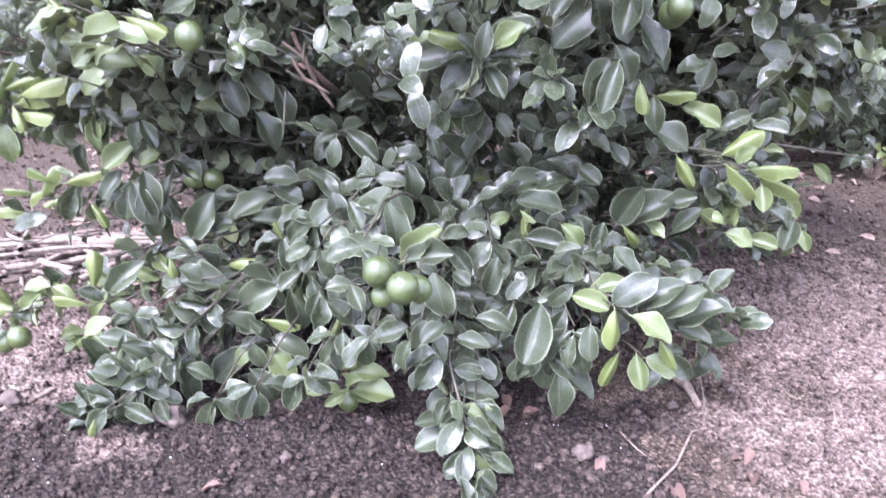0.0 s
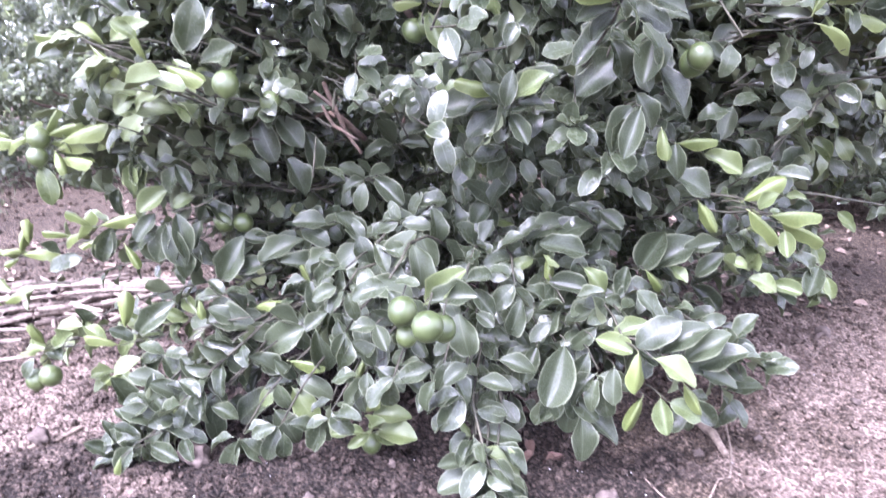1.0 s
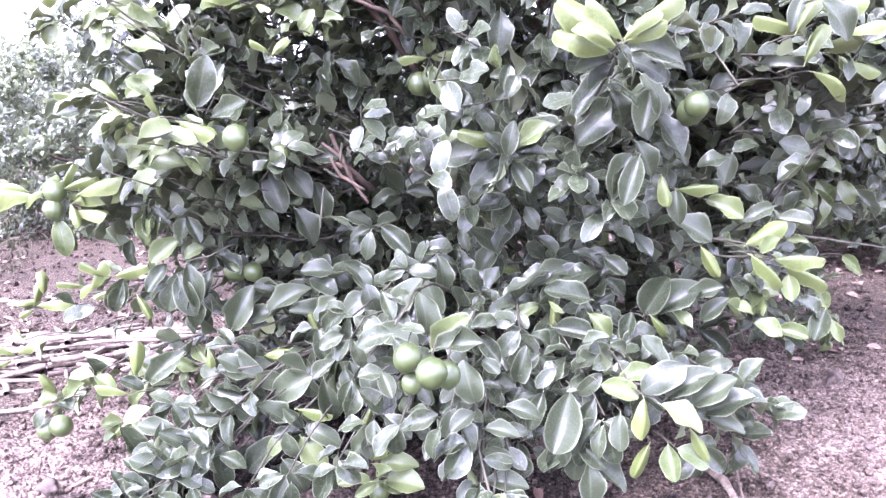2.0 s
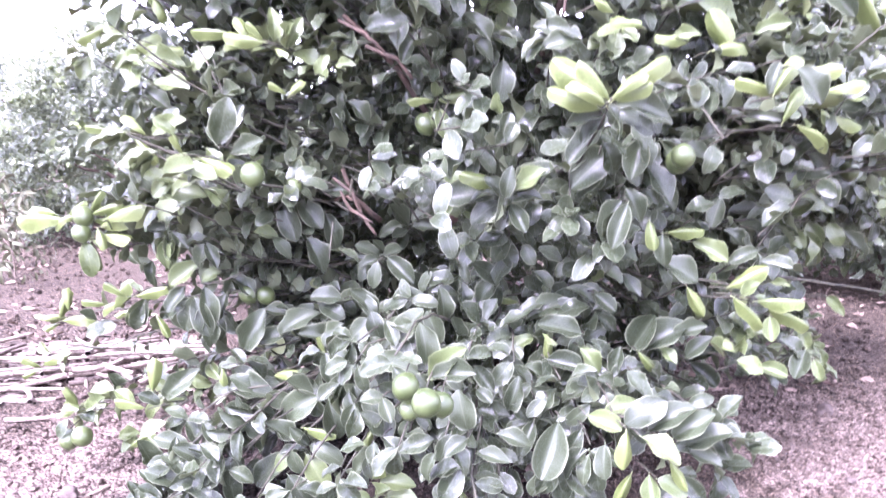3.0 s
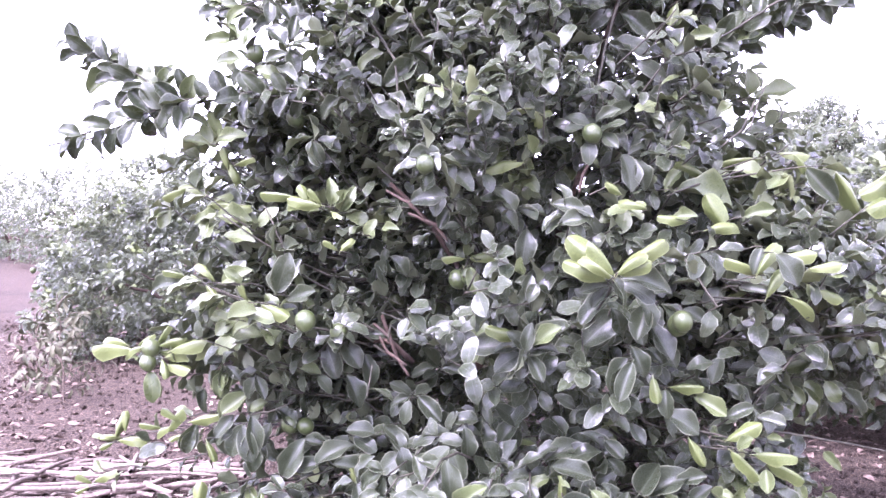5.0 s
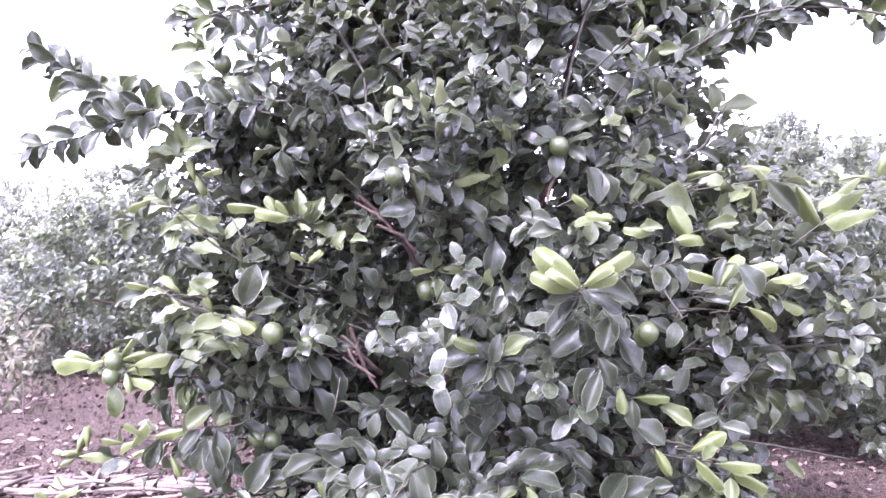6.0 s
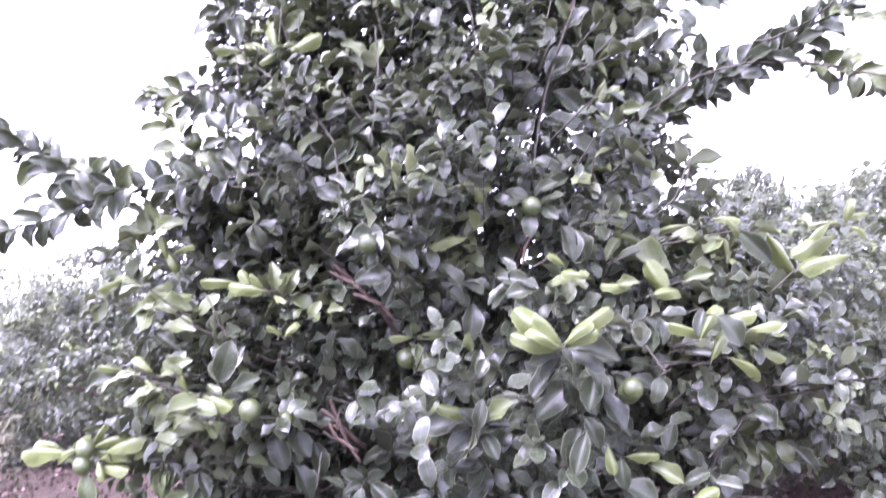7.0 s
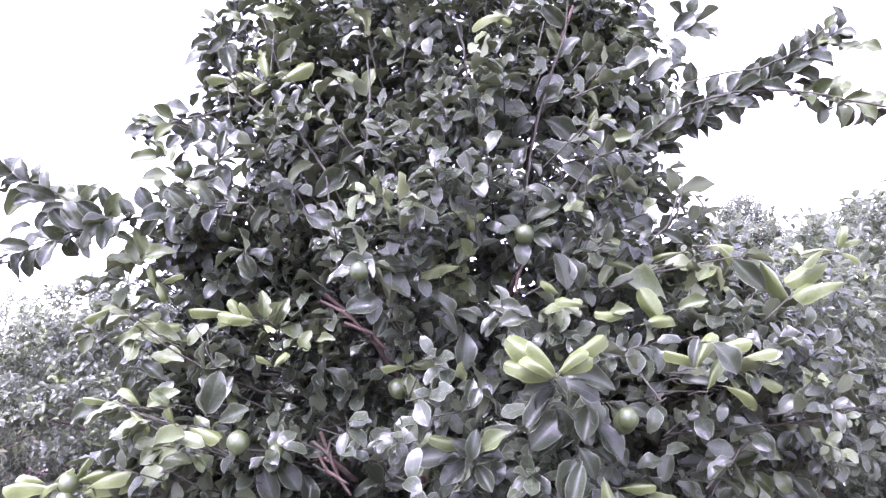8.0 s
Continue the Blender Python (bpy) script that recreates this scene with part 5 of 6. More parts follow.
single((-0.284, 1.991, 1.735), (-0.383, 1.951, 1.647))
single((-0.406, 1.900, 1.576), (-0.311, 1.860, 1.532))
single((-0.374, 1.911, 1.612), (-0.297, 1.871, 1.568))
single((-0.524, 1.950, 1.606), (-0.582, 1.910, 1.547))
single((0.337, 2.088, 1.933), (0.375, 2.048, 2.072))
single((0.300, 2.061, 2.002), (0.226, 2.021, 2.028))
single((0.317, 2.065, 1.945), (0.407, 2.025, 2.004))
single((0.337, 2.093, 1.915), (0.458, 2.053, 1.842))
single((0.317, 2.076, 1.920), (0.240, 2.036, 1.863))
single((0.296, 2.038, 1.918), (0.186, 1.998, 1.927))
single((0.273, 2.009, 1.798), (0.225, 1.969, 1.734))
single((0.313, 2.070, 1.813), (0.435, 2.030, 1.799))
single((0.288, 1.994, 1.738), (0.319, 1.954, 1.709))
single((0.384, 2.066, 1.754), (0.484, 2.026, 1.704))
single((0.263, 1.916, 1.649), (0.351, 1.876, 1.620))
single((0.435, 2.078, 1.643), (0.485, 2.038, 1.670))
single((0.508, 2.197, 1.666), (0.573, 2.157, 1.599))
single((0.385, 2.129, 2.123), (0.459, 2.089, 2.203))
single((0.423, 2.097, 2.228), (0.347, 2.057, 2.292))
single((0.402, 2.099, 2.150), (0.363, 2.059, 2.213), "mid")
single((0.534, 2.160, 1.970), (0.493, 2.120, 2.017), "young")
single((0.532, 2.195, 2.022), (0.585, 2.155, 2.056), "young")
single((0.519, 2.122, 1.958), (0.491, 2.082, 1.888), "young")
single((0.511, 2.155, 1.880), (0.545, 2.115, 1.945), "mid")
single((0.508, 2.218, 2.052), (0.523, 2.178, 2.097), "young")
single((0.547, 2.155, 1.850), (0.652, 2.115, 1.854), "mid")
single((0.695, 2.229, 1.867), (0.800, 2.189, 1.872), "mid")
single((0.741, 2.268, 1.856), (0.817, 2.228, 1.823))
single((0.230, 1.980, 2.221), (0.104, 1.940, 2.255), "young")
single((0.176, 1.994, 2.249), (0.228, 1.954, 2.199), "young")
single((0.852, 2.144, 2.003), (0.829, 2.104, 2.097))
single((0.898, 2.173, 2.002), (0.927, 2.133, 2.065))
single((0.906, 2.144, 1.972), (0.835, 2.104, 1.903))
single((0.871, 2.145, 2.003), (0.806, 2.105, 2.020))
single((0.970, 2.165, 1.997), (1.000, 2.125, 2.079))
single((1.002, 2.147, 1.999), (1.050, 2.107, 2.090))
single((1.047, 2.167, 2.015), (1.077, 2.127, 2.117))
single((1.082, 2.161, 2.011), (1.112, 2.121, 2.113))
single((1.119, 2.161, 2.010), (1.165, 2.121, 2.091))
single((0.947, 2.154, 1.974), (0.983, 2.114, 1.892))
single((0.986, 2.158, 1.984), (1.052, 2.118, 1.939))
single((0.853, 2.168, 1.913), (0.933, 2.128, 1.898))
single((0.842, 2.201, 1.894), (0.754, 2.161, 1.845))
single((1.155, 2.141, 2.100), (1.125, 2.101, 2.144))
single((1.179, 2.107, 2.105), (1.204, 2.067, 2.174))
single((1.218, 2.109, 2.124), (1.278, 2.069, 2.182), "mid")
single((1.238, 2.110, 2.143), (1.293, 2.070, 2.143), "mid")
single((1.273, 2.100, 2.177), (1.296, 2.060, 2.235), "mid")
single((1.170, 2.147, 2.023), (1.227, 2.107, 2.026))
single((1.271, 2.095, 1.971), (1.293, 2.055, 2.022), "mid")
single((1.316, 2.082, 1.937), (1.259, 2.042, 1.906), "mid")
single((1.331, 2.076, 1.934), (1.394, 2.036, 1.881), "mid")
single((1.299, 2.090, 2.113), (1.371, 2.050, 2.132), "mid")
single((1.361, 2.068, 2.121), (1.419, 2.028, 2.101), "mid")
single((0.784, 2.123, 2.206), (0.852, 2.083, 2.264))
single((0.804, 2.124, 2.225), (0.902, 2.084, 2.184))
single((0.765, 2.126, 2.188), (0.816, 2.086, 2.129))
single((0.736, 2.156, 2.222), (0.654, 2.116, 2.268))
single((0.715, 2.160, 2.164), (0.628, 2.120, 2.111))
single((0.791, 2.166, 2.143), (0.702, 2.126, 2.071))
single((0.825, 2.124, 2.264), (0.760, 2.084, 2.288))
single((0.626, 2.175, 2.235), (0.694, 2.135, 2.235), "mid")
single((-1.447, 2.287, 0.367), (-1.483, 2.247, 0.426), "young")
single((-1.421, 2.257, 0.381), (-1.379, 2.217, 0.477), "young")
single((-1.388, 2.218, 0.391), (-1.292, 2.178, 0.446), "young")
single((-1.446, 2.299, 0.360), (-1.488, 2.259, 0.352), "young")
single((-1.510, 2.276, 0.204), (-1.533, 2.236, 0.262), "young")
single((-1.513, 2.282, 0.208), (-1.451, 2.242, 0.286), "young")
single((-1.491, 2.225, 0.212), (-1.525, 2.185, 0.211), "young")
single((-1.049, 2.025, 0.528), (-1.081, 1.985, 0.588), "young")
single((-1.085, 2.073, 0.500), (-1.176, 2.033, 0.504), "young")
single((-1.046, 2.027, 0.488), (-1.065, 1.987, 0.483), "young")
single((-1.022, 2.016, 0.530), (-0.932, 1.976, 0.582), "young")
single((-0.995, 2.024, 0.514), (-1.028, 1.984, 0.423))
single((-0.949, 1.997, 0.488), (-0.901, 1.957, 0.433), "young")
single((-1.230, 2.168, 0.409), (-1.273, 2.128, 0.444))
single((-1.283, 2.174, 0.353), (-1.192, 2.134, 0.421))
single((-0.850, 2.021, 0.533), (-0.926, 1.981, 0.488))
single((-0.819, 2.015, 0.547), (-0.867, 1.975, 0.441))
single((-0.798, 2.020, 0.481), (-0.771, 1.980, 0.391))
single((-1.179, 1.886, 0.195), (-1.206, 1.846, 0.147))
single((-1.170, 1.911, 0.205), (-1.205, 1.871, 0.221), "young")
single((-1.184, 1.951, 0.202), (-1.174, 1.911, 0.274), "young")
single((-1.135, 1.912, 0.201), (-1.067, 1.872, 0.269), "mid")
single((-1.141, 1.890, 0.210), (-1.079, 1.850, 0.194))
single((-1.072, 1.997, 0.236), (-1.083, 1.957, 0.307))
single((-0.964, 1.938, 0.208), (-1.023, 1.898, 0.276), "young")
single((-0.953, 1.953, 0.252), (-0.930, 1.913, 0.354), "young")
single((-0.918, 1.950, 0.237), (-0.826, 1.910, 0.339))
single((-0.909, 1.916, 0.233), (-0.948, 1.876, 0.284))
single((-0.920, 1.870, 0.170), (-0.970, 1.830, 0.155), "young")
single((-0.865, 1.860, 0.207), (-0.946, 1.820, 0.191), "mid")
single((-0.890, 1.815, 0.085), (-0.907, 1.775, 0.183))
single((0.613, 1.773, 0.511), (0.658, 1.733, 0.514), "mid")
single((0.667, 1.772, 0.469), (0.731, 1.732, 0.460), "mid")
single((0.730, 1.798, 0.448), (0.794, 1.758, 0.431), "mid")
single((0.637, 1.760, 0.480), (0.583, 1.720, 0.525), "mid")
single((0.668, 1.759, 0.494), (0.670, 1.719, 0.538), "mid")
single((0.851, 1.881, 0.532), (0.878, 1.841, 0.484), "mid")
single((0.867, 1.846, 0.483), (0.829, 1.806, 0.409))
single((0.905, 1.894, 0.441), (0.918, 1.854, 0.394), "mid")
single((0.859, 1.854, 0.452), (0.811, 1.814, 0.520))
single((0.758, 1.836, 0.654), (0.793, 1.796, 0.660), "mid")
single((1.010, 2.088, 0.561), (1.042, 2.048, 0.522), "mid")
twig(((-0.499, 1.865, 0.258), (-0.569, 1.860, 0.212), (-0.645, 1.857, 0.181), (-0.719, 1.840, 0.137), (-0.776, 1.816, 0.086)), 0.0036)
twig(((-0.580, 1.905, 0.309), (-0.680, 1.906, 0.290), (-0.740, 1.900, 0.268)), 0.0036)
twig(((-0.871, 1.859, 0.994), (-0.762, 1.838, 0.963), (-0.711, 1.859, 0.925), (-0.647, 1.888, 0.882), (-0.603, 1.909, 0.857)), 0.0036)
twig(((-0.654, 1.985, 0.629), (-0.717, 1.987, 0.599), (-0.794, 1.984, 0.577)), 0.0027)
twig(((-0.393, 1.961, 0.899), (-0.342, 1.974, 0.858), (-0.319, 1.984, 0.794), (-0.278, 1.979, 0.738)), 0.0063)
twig(((-0.319, 1.984, 0.801), (-0.361, 1.981, 0.809), (-0.393, 1.975, 0.830)), 0.0045)
twig(((0.561, 1.801, 0.628), (0.625, 1.814, 0.619), (0.684, 1.833, 0.619), (0.749, 1.857, 0.602)), 0.0036)
twig(((0.326, 1.674, 0.316), (0.387, 1.651, 0.316), (0.448, 1.638, 0.313), (0.516, 1.648, 0.303)), 0.0045)
twig(((0.644, 1.931, 0.913), (0.765, 2.002, 0.906), (0.914, 2.057, 0.910), (1.034, 2.075, 0.925), (1.137, 2.086, 0.929)), 0.0045)
twig(((0.692, 1.878, 0.688), (0.759, 1.903, 0.663), (0.894, 1.987, 0.633), (1.042, 2.076, 0.601), (1.217, 2.138, 0.565)), 0.0036)
twig(((0.024, 1.642, 0.193), (0.022, 1.633, 0.124), (0.040, 1.612, 0.061), (0.058, 1.597, -0.006), (0.065, 1.601, -0.087)), 0.0036)
twig(((-1.507, 1.945, 1.431), (-1.357, 1.945, 1.457), (-1.192, 1.946, 1.517), (-1.047, 1.948, 1.578), (-0.882, 1.949, 1.594), (-0.734, 1.944, 1.604), (-0.602, 1.931, 1.576)), 0.0045)
twig(((-1.273, 1.947, 1.653), (-1.178, 1.946, 1.617), (-1.066, 1.948, 1.588), (-0.965, 1.950, 1.582)), 0.0027)
twig(((-0.281, 1.879, 1.246), (-0.196, 1.886, 1.214), (-0.162, 1.897, 1.164)), 0.0063)
twig(((-0.351, 1.876, 1.312), (-0.281, 1.872, 1.279), (-0.230, 1.882, 1.230)), 0.0054)
twig(((-0.370, 1.948, 0.864), (-0.344, 1.955, 0.812), (-0.281, 1.952, 0.776)), 0.0054)
twig(((-0.335, 1.944, 0.900), (-0.344, 1.951, 0.847)), 0.0045)
twig(((0.469, 1.868, 1.319), (0.561, 1.925, 1.359), (0.712, 2.001, 1.415)), 0.0036)
twig(((1.015, 2.034, 0.947), (1.132, 2.075, 0.959), (1.262, 2.098, 0.966), (1.340, 2.091, 0.976)), 0.0036)
twig(((-0.659, 1.885, 1.101), (-0.704, 1.902, 1.186), (-0.748, 1.920, 1.255)), 0.0027)
twig(((0.653, 2.048, 1.487), (0.727, 2.104, 1.550), (0.772, 2.143, 1.650)), 0.0036)
twig(((0.221, 1.839, 1.321), (0.229, 1.854, 1.372), (0.254, 1.869, 1.424)), 0.0054)
twig(((0.432, 2.057, 2.328), (0.419, 2.069, 2.196), (0.367, 2.059, 2.057), (0.323, 2.036, 1.916), (0.284, 1.987, 1.755), (0.263, 1.932, 1.617), (0.248, 1.889, 1.489)), 0.0045)
twig(((-0.235, 2.031, 2.126), (-0.224, 2.014, 1.984), (-0.228, 1.984, 1.843), (-0.242, 1.955, 1.725)), 0.0045)
twig(((-0.469, 1.999, 1.883), (-0.408, 1.978, 1.800), (-0.359, 1.960, 1.730), (-0.331, 1.915, 1.594)), 0.0045)
twig(((-0.631, 2.037, 2.006), (-0.548, 2.015, 1.938), (-0.487, 1.997, 1.873)), 0.0036)
twig(((0.631, 2.112, 1.825), (0.729, 2.120, 1.892), (0.824, 2.118, 1.956), (0.972, 2.115, 1.993), (1.129, 2.097, 1.986), (1.210, 2.079, 1.968), (1.410, 2.037, 1.900)), 0.0045)
twig(((0.790, 2.113, 2.023), (0.939, 2.114, 2.058), (1.066, 2.106, 2.070), (1.189, 2.084, 2.124), (1.260, 2.069, 2.183)), 0.0036)
twig(((-0.962, 1.980, 1.883), (-0.843, 2.004, 1.921), (-0.702, 2.025, 1.956)), 0.0027)
twig(((0.048, 2.003, 2.258), (0.082, 2.000, 2.140), (0.098, 1.998, 2.005), (0.113, 1.980, 1.849)), 0.0045)
twig(((0.751, 2.104, 1.548), (0.784, 2.142, 1.647), (0.806, 2.143, 1.704)), 0.0027)
twig(((0.106, 1.880, 1.458), (0.124, 1.897, 1.545), (0.160, 1.918, 1.617)), 0.0027)
# end of the single leaves


def lobe(r, at, half, n):
    """Shoots that fill a side bough of the crown."""
    out = []
    for _ in range(n):
        d = Vector((r.gauss(0, 1), r.gauss(0, 1), r.gauss(0, 1))).normalized()
        p = Vector(at) + Vector([d[i] * half[i] for i in range(3)]) * r.uniform(0.5, 1.0)
        axis = (d + UP * 0.3 + Vector((r.uniform(-0.5, 0.5), r.uniform(-0.5, 0.5), 0))).normalized()
        out.append((p - axis * r.uniform(0.08, 0.18), p, r.randint(6, 10), 0.081 * r.uniform(0.8, 1.15)))
    return out


def hides(m, spots, slack=0.03):
    """Whether a leaf hangs on the path's side of one of the open places."""
    c = m @ Vector((0, 0.55, 0))
    f = (spots[:, 1] + 0.25) / (c.y + 0.25)  # the crown opens towards the path
    x, z = 0.1 + (c.x - 0.1) * f, 1.1 + (c.z - 1.1) * f
    return bool(np.any((c.y < spots[:, 1] - slack) & (np.hypot(x - spots[:, 0], z - spots[:, 2]) < spots[:, 3])))


def finish_tree():
    r = random.Random(21)
    ends = np.array([tuple(m @ Vector((0, 0.5, 0))) for _, m in HERO])
    # inner and rear foliage
    for base, tip, n, size in crown_shoots(2900, CROWN, 0.94, 0.82, 1.0, r, 0.083, (6, 10), 0.40) + lobe(r, (1.02, 0.35, 1.0), (0.55, 0.5, 0.5), 240) + lobe(r, (-0.88, -0.40, 0.85), (0.36, 0.30, 0.50), 170) + lobe(r, (-0.80, -0.25, 1.55), (0.36, 0.30, 0.34), 110) + lobe(r, (0.80, -0.45, 1.05), (0.36, 0.30, 0.45), 130) + lobe(r, (-0.60, -0.15, 2.05), (0.34, 0.34, 0.42), 90) + lobe(r, (1.35, 0.5, 1.08), (0.52, 0.45, 0.50), 230) + lobe(r, (0.66, -0.1, 2.15), (0.32, 0.30, 0.42), 80) + lobe(r, (-0.05, 0.25, 2.25), (0.62, 0.45, 0.75), 330) + lobe(r, (0.0, 0.35, 1.5), (0.85, 0.45, 0.5), 260) + lobe(r, (0.70, -0.12, 2.38), (0.24, 0.2, 0.22), 60):
        lean = Vector((-0.17 * max(0.0, tip.z - 1.25), 0, 0))
        base, tip = base + TRUNK + lean, tip + TRUNK + lean
        # outer shoots keep clear of the ones placed singly
        near = (np.abs(ends[:, 0] - tip.x) < 0.085) & (np.abs(ends[:, 2] - tip.z) < 0.085)
        if tip.z < 0.09 or np.any(near & (tip.y < ends[:, 1] + 0.04)):
            continue
        WOOD.append(((base, tip), (0.003, 0.0016), 4))
        q = r.random()
        kind = "mid" if q > 0.91 else "old"
        FILL[kind].extend(spray(base, tip, n, size, 58, 0.0, 0.22, r))
    # light falls in round the fruits and the bare limbs
    spots = np.array([(*p, q) for p, q in CLEAR])
    for kind, places in FILL.items():
        FILL[kind] = [m for m in places if not hides(m, spots)]
    HERO[:] = [h for h in HERO if not hides(h[1], spots * (1, 1, 1, 0.55), 0.06)]
    # nor do they crowd the leaves of the outermost shoots
    mids = np.array([(*(m @ Vector((0, 0.55, 0))), 0.40 * m.to_scale().x) for _, m in SINGLE])
    for kind, places in FILL.items():
        FILL[kind] = [m for m in places if not hides(m, mids, -0.015)]
    HERO[:] = SINGLE + sorted((h for h in HERO if not hides(h[1], mids * (1, 1, 1, 0.7), 0.0)), key=lambda h: h[1].translation.y)
    # the first ones are pieces of their own
    meshes = {}
    for k, (kind, m) in enumerate(HERO):
        if k < 300:
            family = TENDER if kind == "young" else FINE
            v = rng.randrange(len(family))
            if (kind, v) not in meshes:
                meshes[kind, v] = quads("leaf", *family[v], LEAF_SETS[kind + "_single"])
            part("leaf", meshes[kind, v], tree, local=Matrix.Translation(-TRUNK) @ m)
        else:
            REST[kind].append((rng.randrange(99), Matrix.Translation(-TRUNK) @ m))
    for kind, places in REST.items():
        part("outer_foliage", joined_leaves("outer_foliage", TENDER if kind == "young" else FINE, places, LEAF_SETS[kind]), tree, {"old": "", "mid": "mid-green younger leaves", "young": "pale yellow-green new leaves"}[kind], kind="stuff")
    for kind, places in FILL.items():
        near = [(r.randrange(99), Matrix.Translation(-TRUNK) @ m) for m in places if m.translation.y < 2.45]
        back = [(r.randrange(99), Matrix.Translation(-TRUNK) @ m) for m in places if m.translation.y >= 2.45]
        part("foliage", joined_leaves("foliage", COARSE, near, LEAF_SETS[kind]), tree, {"old": "", "mid": "mid-green younger leaves"}[kind], kind="stuff")
        part("rear_foliage", joined_leaves("rear_foliage", FAR, back, LEAF_SETS[kind]), tree, kind="stuff")
    part("twig_wood", tubes("twig_wood", [([Vector(p) - TRUNK for p in pts], list(radii), s) for pts, radii, s in WOOD], TWIG), tree, "thin green-brown twigs", kind="stuff")


finish_tree()

# ---- the other trees of the orchard ----
near_tree = orchard_tree("orchard_tree", 31, 1.95, 1.45, 1800, "bushy citrus tree with small dark leaves in the next row", 70, 0.085, 0.13)
near_tree.matrix_world = pose(-3.25, 6.75, 0, 0, 0, 20)
for x, y, g, s in ((-5.0, 10.6, 140, 1.0), (2.6, 5.5, 200, 1.14), (4.3, 5.6, 120, 1.36), (0.5, 7.3, 250, 0.94), (-1.5, 10.4, 10, 1.0), (5.9, 8.6, 300, 1.0), (3.0, 10.4, 90, 1.0)):
    copy_thing(near_tree, pose(x, y, 0, 0, 0, g) @ Matrix.Scale(s, 4))
side_tree = orchard_tree("orchard_tree", 47, 1.75, 0.95, 330, "low citrus tree close behind the lime tree", 12)
side_tree.matrix_world = pose(-0.75, 4.15, 0)

far_tree = orchard_tree("orchard_tree", 53, 2.0, 1.5, 520, "distant citrus tree in a far orchard row", 0, 0.10, 0.06)
far_tree.matrix_world = pose(-13.0, 20.5, 0) @ Matrix.Scale(1.6, 4)
for k, (x, y) in enumerate(((-17.2, 22.5), (-21.5, 25.5), (-4, 14), (-6.5, 17), (-9.3, 19.5), (0.5, 13.5), (-2, 17), (5.6, 13), (8.0, 10.4), (9.5, 14.5), (4.5, 18), (12.5, 12.5), (-26, 30), (-31, 33))):
    copy_thing(far_tree, pose(x, y, 0, 0, 0, k * 67) @ Matrix.Scale(1.0 if x < -12 else 0.62, 4))


def tall_tree(x, y, height, wide, seed):
    """A taller broad-crowned tree beyond the orchard."""
    r = random.Random(seed)
    root = thing("shade_tree", label="tall round-crowned tree standing beyond the orchard rows", category="tree")
    root.matrix_world = pose(x, y, 0)
    part("trunk", tubes("trunk", [([Vector((0, 0, -0.1)), Vector((0.1, 0, height * 0.4)), Vector((0, 0.1, height * 0.7))], (0.22, 0.17, 0.10), 8)], BARK), root)
    for k in range(8):
        way = bent((0.05, 0, height * 0.35), (math.cos(k * 2.4) * wide * 0.7, math.sin(k * 2.4) * wide * 0.7, height * r.uniform(0.55, 0.9)), 0.2, 5, 0.06, r)
        part("limb", tubes("limb", [(way, [0.09 - 0.014 * i for i in range(6)], 5)], BARK), root)
    profile = [(0.3 * height, 0.3 * wide), (0.5 * height, 0.95 * wide), (0.7 * height, wide), (0.88 * height, 0.75 * wide), (height, 0.15 * wide)]
    crown = []
    for base, tip, n, size in crown_shoots(1500, profile, 1, 1, 2.4, r, 0.19, (8, 11), 0.35):
        crown.extend((r.randrange(99), m) for m in spray(base, tip, n, size, 60, r=r))
    part("crown", joined_leaves("crown", FAR1, crown, LEAF_SETS["old"]), root, kind="stuff")


tall_tree(7.6, 21.0, 5.7, 1.15, 71)
tall_tree(3.9, 23.0, 6.0, 1.2, 72)


# ---- things on the ground ----
def lay(name, mesh, x, y, turn=0, tilt=0, sink=0.0, size=1.0, **tags):
    return thing(name, mesh, pose(x, y, ground_z(x, y) - sink, tilt, 0, turn) @ Matrix.Scale(size, 4), **tags)


def stones():
    for k, (x, y, s) in enumerate(((-0.678, 1.700, 0.036), (-1.125, 1.775, 0.025), (-0.357, 1.535, 0.015), (-0.18, 1.69, 0.011), (0.322, 1.517, 0.024), (0.362, 1.495, 0.013), (-0.42, 1.93, 0.016), (0.575, 1.731, 0.012), (0.746, 1.804, 0.011), (0.578, 1.867, 0.013), (1.091, 2.024, 0.013), (1.55, 3.97, 0.055), (1.25, 2.6, 0.03), (0.074, 1.512, 0.008), (-0.93, 1.62, 0.010))):
        lay("stone", lump("stone", s, 0.8, k, STONE, 3, 0.60), x, y, k * 50, label="pale pinkish brown lump of dry earth on the soil" if s > 0.02 else "small pale stone lying on the soil", category="stone", group="stones under the tree")


def stalk_mesh(length, thick, seed):
    """A dry cane stalk with joints, lying along +x."""
    r = random.Random(seed)
    n = 12
    bend = r.uniform(-0.03, 0.03)
    pts = [Vector((length * (i / n - 0.5), bend * math.sin(math.pi * i / n), 0)) for i in range(n + 1)]
    radii = [thick * (1.0 - 0.3 * i / n) * (1.16 if i % 4 == 2 else 0.97) for i in range(n + 1)]
    return tubes("stalk", [(pts, radii, 8)], STALK)


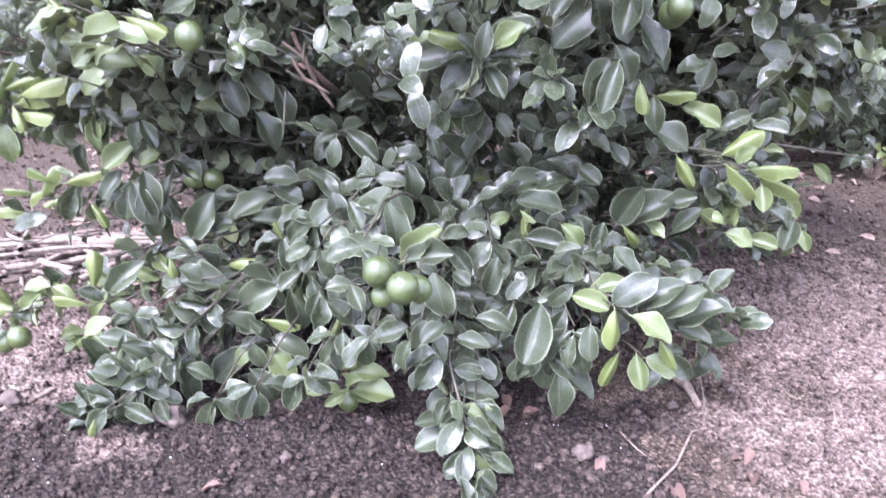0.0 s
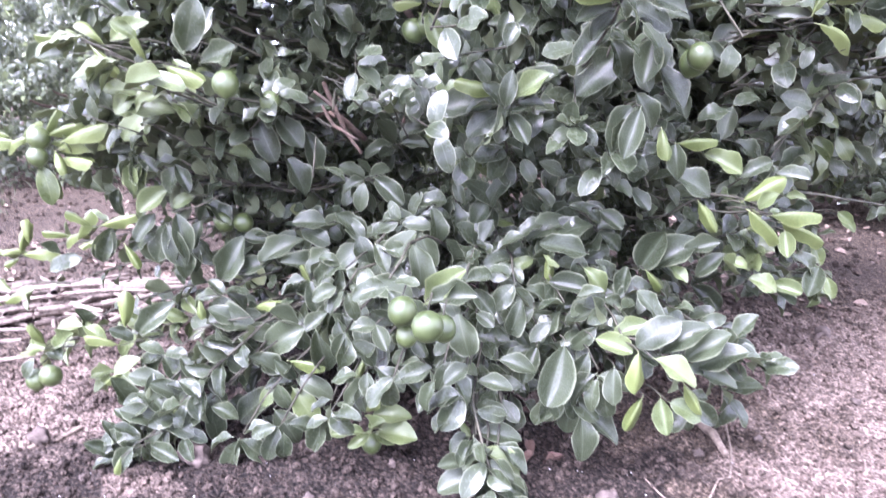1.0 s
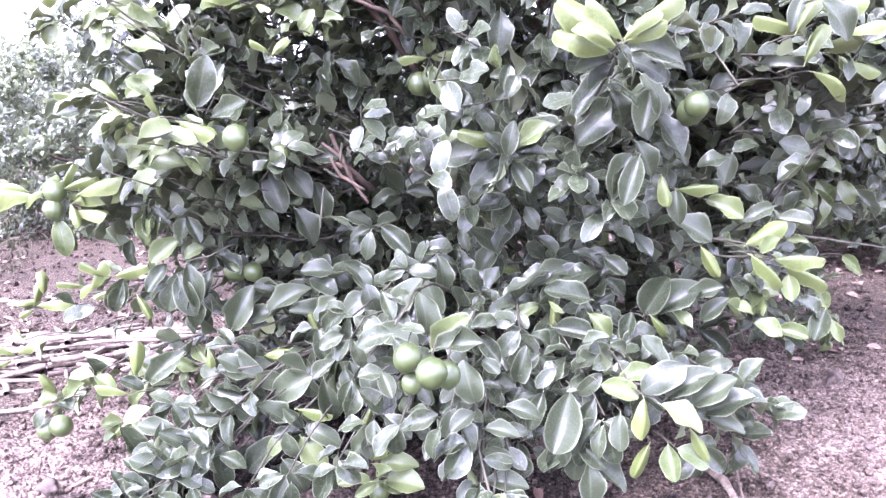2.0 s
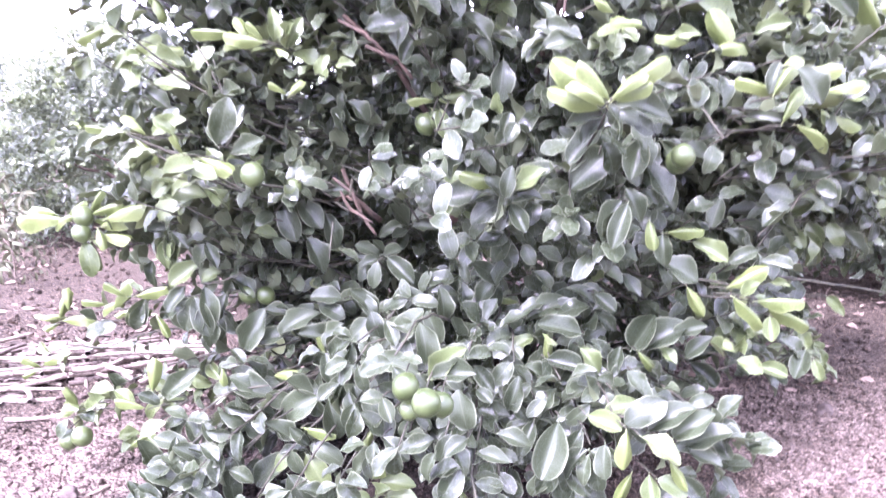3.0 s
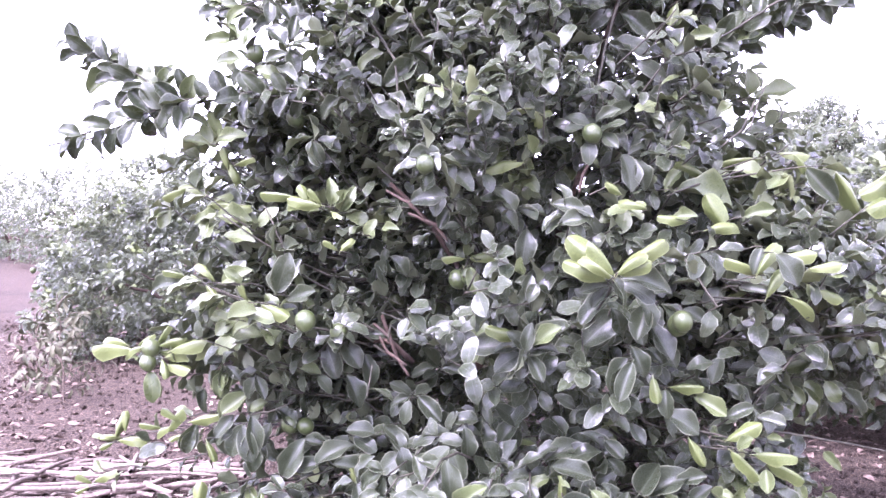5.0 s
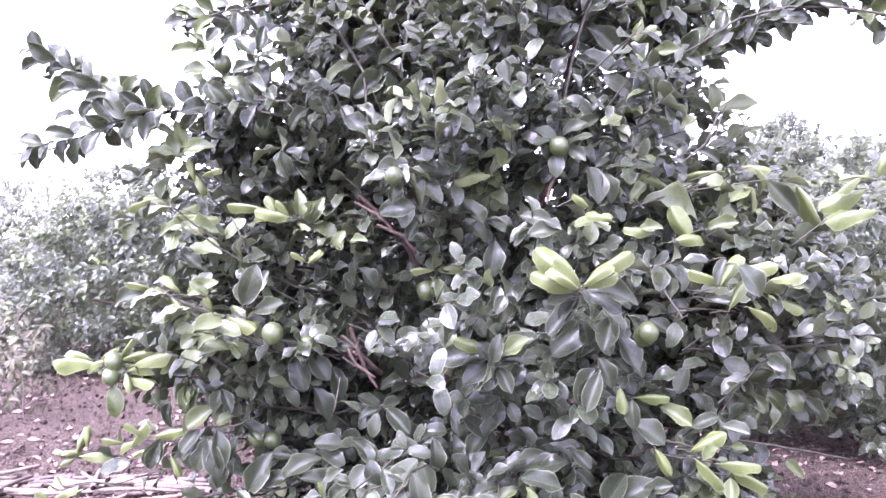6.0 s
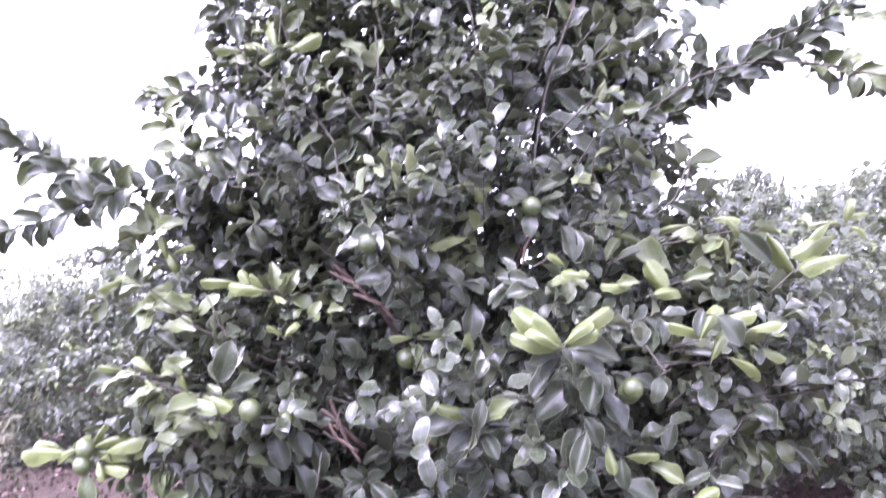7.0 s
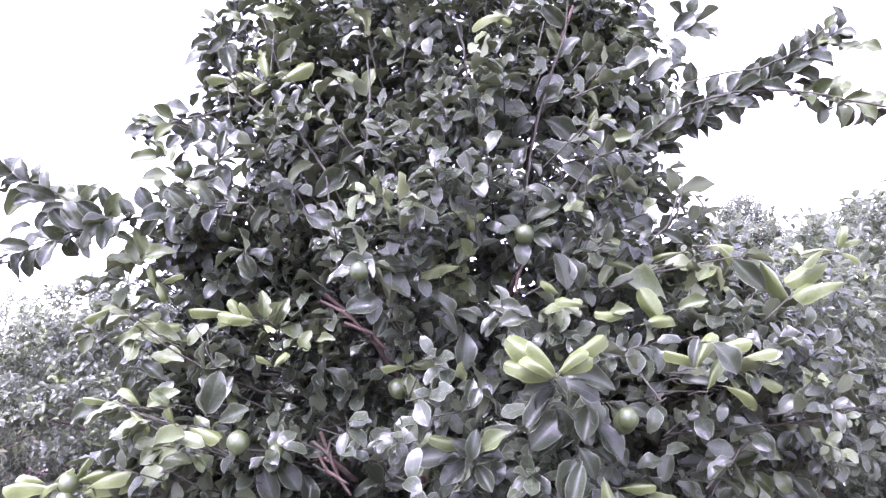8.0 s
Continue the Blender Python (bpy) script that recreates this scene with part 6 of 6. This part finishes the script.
def stalks():
    r = random.Random(9)
    kinds = [stalk_mesh(r.uniform(0.10, 0.24) if k % 3 == 0 else r.uniform(0.26, 0.62), r.uniform(0.008, 0.0135), k) for k in range(12)]
    made = 0
    while made < 185:
        u, w = r.random(), r.random()
        x = -2.65 + 1.38 * u
        y = 2.40 + 0.62 * w + 0.18 * u
        if x > -1.75 and y < 2.72:
            continue
        layer = r.randrange(4) if 0.2 < w < 0.85 else r.randrange(2)
        turn = r.gauss(30, 20) if r.random() < 0.66 else r.uniform(0, 180)
        m = pose(x, y, ground_z(x, y) + 0.011 + layer * 0.019, r.uniform(0, 360), r.gauss(0, 2.5), turn)
        tagged(new("dry_stalk", kinds[made % 12]), label="pale dry cane stalk lying in a loose heap", category="stalk", group="heap of dry stalks").matrix_world = m
        made += 1
    for x, y, g, k in ((-1.72, 2.52, 12, 1), (-1.55, 2.30, 20, 3), (-1.9, 2.35, -24, 5), (-2.05, 2.05, -28, 2)):
        tagged(new("dry_stalk", kinds[k]), label="single dry cane stalk on bare soil", category="stalk", group="heap of dry stalks").matrix_world = pose(x, y, ground_z(x, y) + 0.010, 0, 0, g)


def dry_leaves():
    r = random.Random(33)
    shapes = [quads("dry_leaf", *leaf_shape(7, 4, 0.24, 0.9, c, 0.25, k, 2), (DRY_LEAF, DRY_LEAF)) for k, c in enumerate((0.9, -0.6, 1.3, 0.4))]
    spots = [(0.642, 1.503), (0.664, 1.478), (0.498, 1.436), (0.656, 1.407), (0.756, 1.419), (0.136, 1.701), (0.202, 1.729), (0.250, 1.715), (0.181, 1.956), (0.165, 1.72), (0.225, 1.70), (-0.125, 2.137), (-0.139, 1.988), (1.439, 2.965), (0.353, 1.501), (-0.473, 1.441), (-0.398, 1.792), (-0.07, 2.05), (0.0, 1.9), (-0.25, 2.05), (0.30, 1.82), (0.12, 1.66)]
    for k, (x, y) in enumerate(spots):
        m = pose(x, y, ground_z(x, y) + 0.010, r.uniform(-12, 12), r.uniform(-12, 12), r.uniform(0, 360)) @ Matrix.Scale(r.uniform(0.045, 0.075), 4)
        thing("dry_leaf", shapes[k % 4], m, label="curled reddish brown dead leaf on the soil", category="leaf", group="fallen leaves")


def ground_twigs():
    def along(spots, lift=0.012):
        return [Vector((x, y, ground_z(x, y) + lift)) for x, y in spots]
    thing("vine", tubes("vine", [(along(((0.747, 2.10), (0.70, 1.95), (0.683, 1.854), (0.655, 1.73), (0.617, 1.617), (0.584, 1.597), (0.520, 1.492), (0.425, 1.367))), [0.0028, 0.003, 0.003, 0.0028, 0.0028, 0.0026, 0.0028, 0.0024], 6)], STRAW), label="thin pale dry vine trailing over the soil", category="twig")
    thing("dry_root", tubes("dry_root", [(along(((0.590, 1.925), (0.615, 1.885), (0.640, 1.825), (0.636, 1.713)), 0.014), [0.008, 0.011, 0.012, 0.008], 8)], STRAW), label="stout pale piece of dead root on the soil", category="root")
    thing("dry_twig", tubes("dry_twig", [(along(((-1.06, 1.86), (-1.10, 1.80), (-1.14, 1.74)), 0.007), [0.006, 0.007, 0.005], 6)], STRAW), label="short pale dry stick on the soil", category="twig")
    thing("dry_twig", tubes("dry_twig", [(along(((0.42, 1.62), (0.44, 1.55), (0.49, 1.50)), 0.004), [0.002, 0.002, 0.0015], 5)], STRAW), label="thin curved dry stem on the soil", category="twig")


def tuft(x, y, n, length, seed, mat, label, name):
    """Many thin blades from one foot."""
    r = random.Random(seed)
    many = []
    for _ in range(n):
        g, q = r.uniform(0, 6.28), r.uniform(0.15, 1.0)
        s = length * r.uniform(0.5, 1.1)
        end = Vector((math.cos(g) * q * s, math.sin(g) * q * s, s * r.uniform(0.3, 1.0)))
        many.append((bent((math.cos(g) * 0.01, math.sin(g) * 0.01, -0.005), end, 0.12 * s, 4, 0.002, r), [0.0022, 0.002, 0.0016, 0.0012, 0.0006], 4))
    thing(name, tubes(name, many, mat), pose(x, y, ground_z(x, y)), label=label, category="grass")


def sapling(x, y, height, seed):
    """A spindly weed: one leaning main stem with side stems and drooping pale leaves."""
    r = random.Random(seed)
    root = thing("weed", label="spindly weed with sparse pale yellowing leaves", category="weed", at=pose(x, y, ground_z(x, y)))
    top = Vector((r.uniform(-0.08, 0.08), r.uniform(-0.08, 0.08), height))
    main = bent((0, 0, -0.02), top, 0.0, 8, 0.014, r)
    part("stem", tubes("stem", [(main, [0.005 - 0.0004 * i for i in range(9)], 6)], STRAW), root)
    places = spray(main[5], main[-1], 9, 0.10, 70, 0.0, 0.45, r)
    for k in range(13):
        foot = main[1 + k % 7]
        g = k * 2.4 + r.uniform(-0.4, 0.4)
        s = height * r.uniform(0.22, 0.42)
        end = foot + Vector((math.cos(g) * s, math.sin(g) * s, s * r.uniform(0.15, 0.7)))
        pts = bent(foot, end, 0.03, 5, 0.008, r)
        part("stem", tubes("stem", [(pts, [0.0028 - 0.0003 * i for i in range(6)], 5)], STRAW), root)
        places += spray(pts[1], pts[-1], 7, 0.085, 66, 0.1, 0.55, r)
    shapes = [quads("leaf", *leaf_shape(4, 2, 0.17, 0.5, 0.9, 0.15, k, 1), (YELLOW_LEAF,)) for k in range(4)]
    for k, m in enumerate(places):
        part("leaf", shapes[k % 4], root, local=m)


stones()
stalks()
dry_leaves()
ground_twigs()
tuft(0.20, 2.02, 120, 0.10, 3, STRAW, "dry brown tuft of dead grass under the tree", "grass_tuft")
tuft(2.42, 4.3, 60, 0.20, 5, STRAW, "sparse dry grass tuft at the row's edge", "grass_tuft")
tuft(2.62, 4.35, 50, 0.18, 6, YELLOW_LEAF, "sparse yellow-green grass tuft at the row's edge", "grass_tuft")
sapling(-2.95, 4.25, 0.72, 4)
sapling(-3.25, 4.4, 0.5, 14)
sapling(-3.35, 4.9, 0.45, 8)
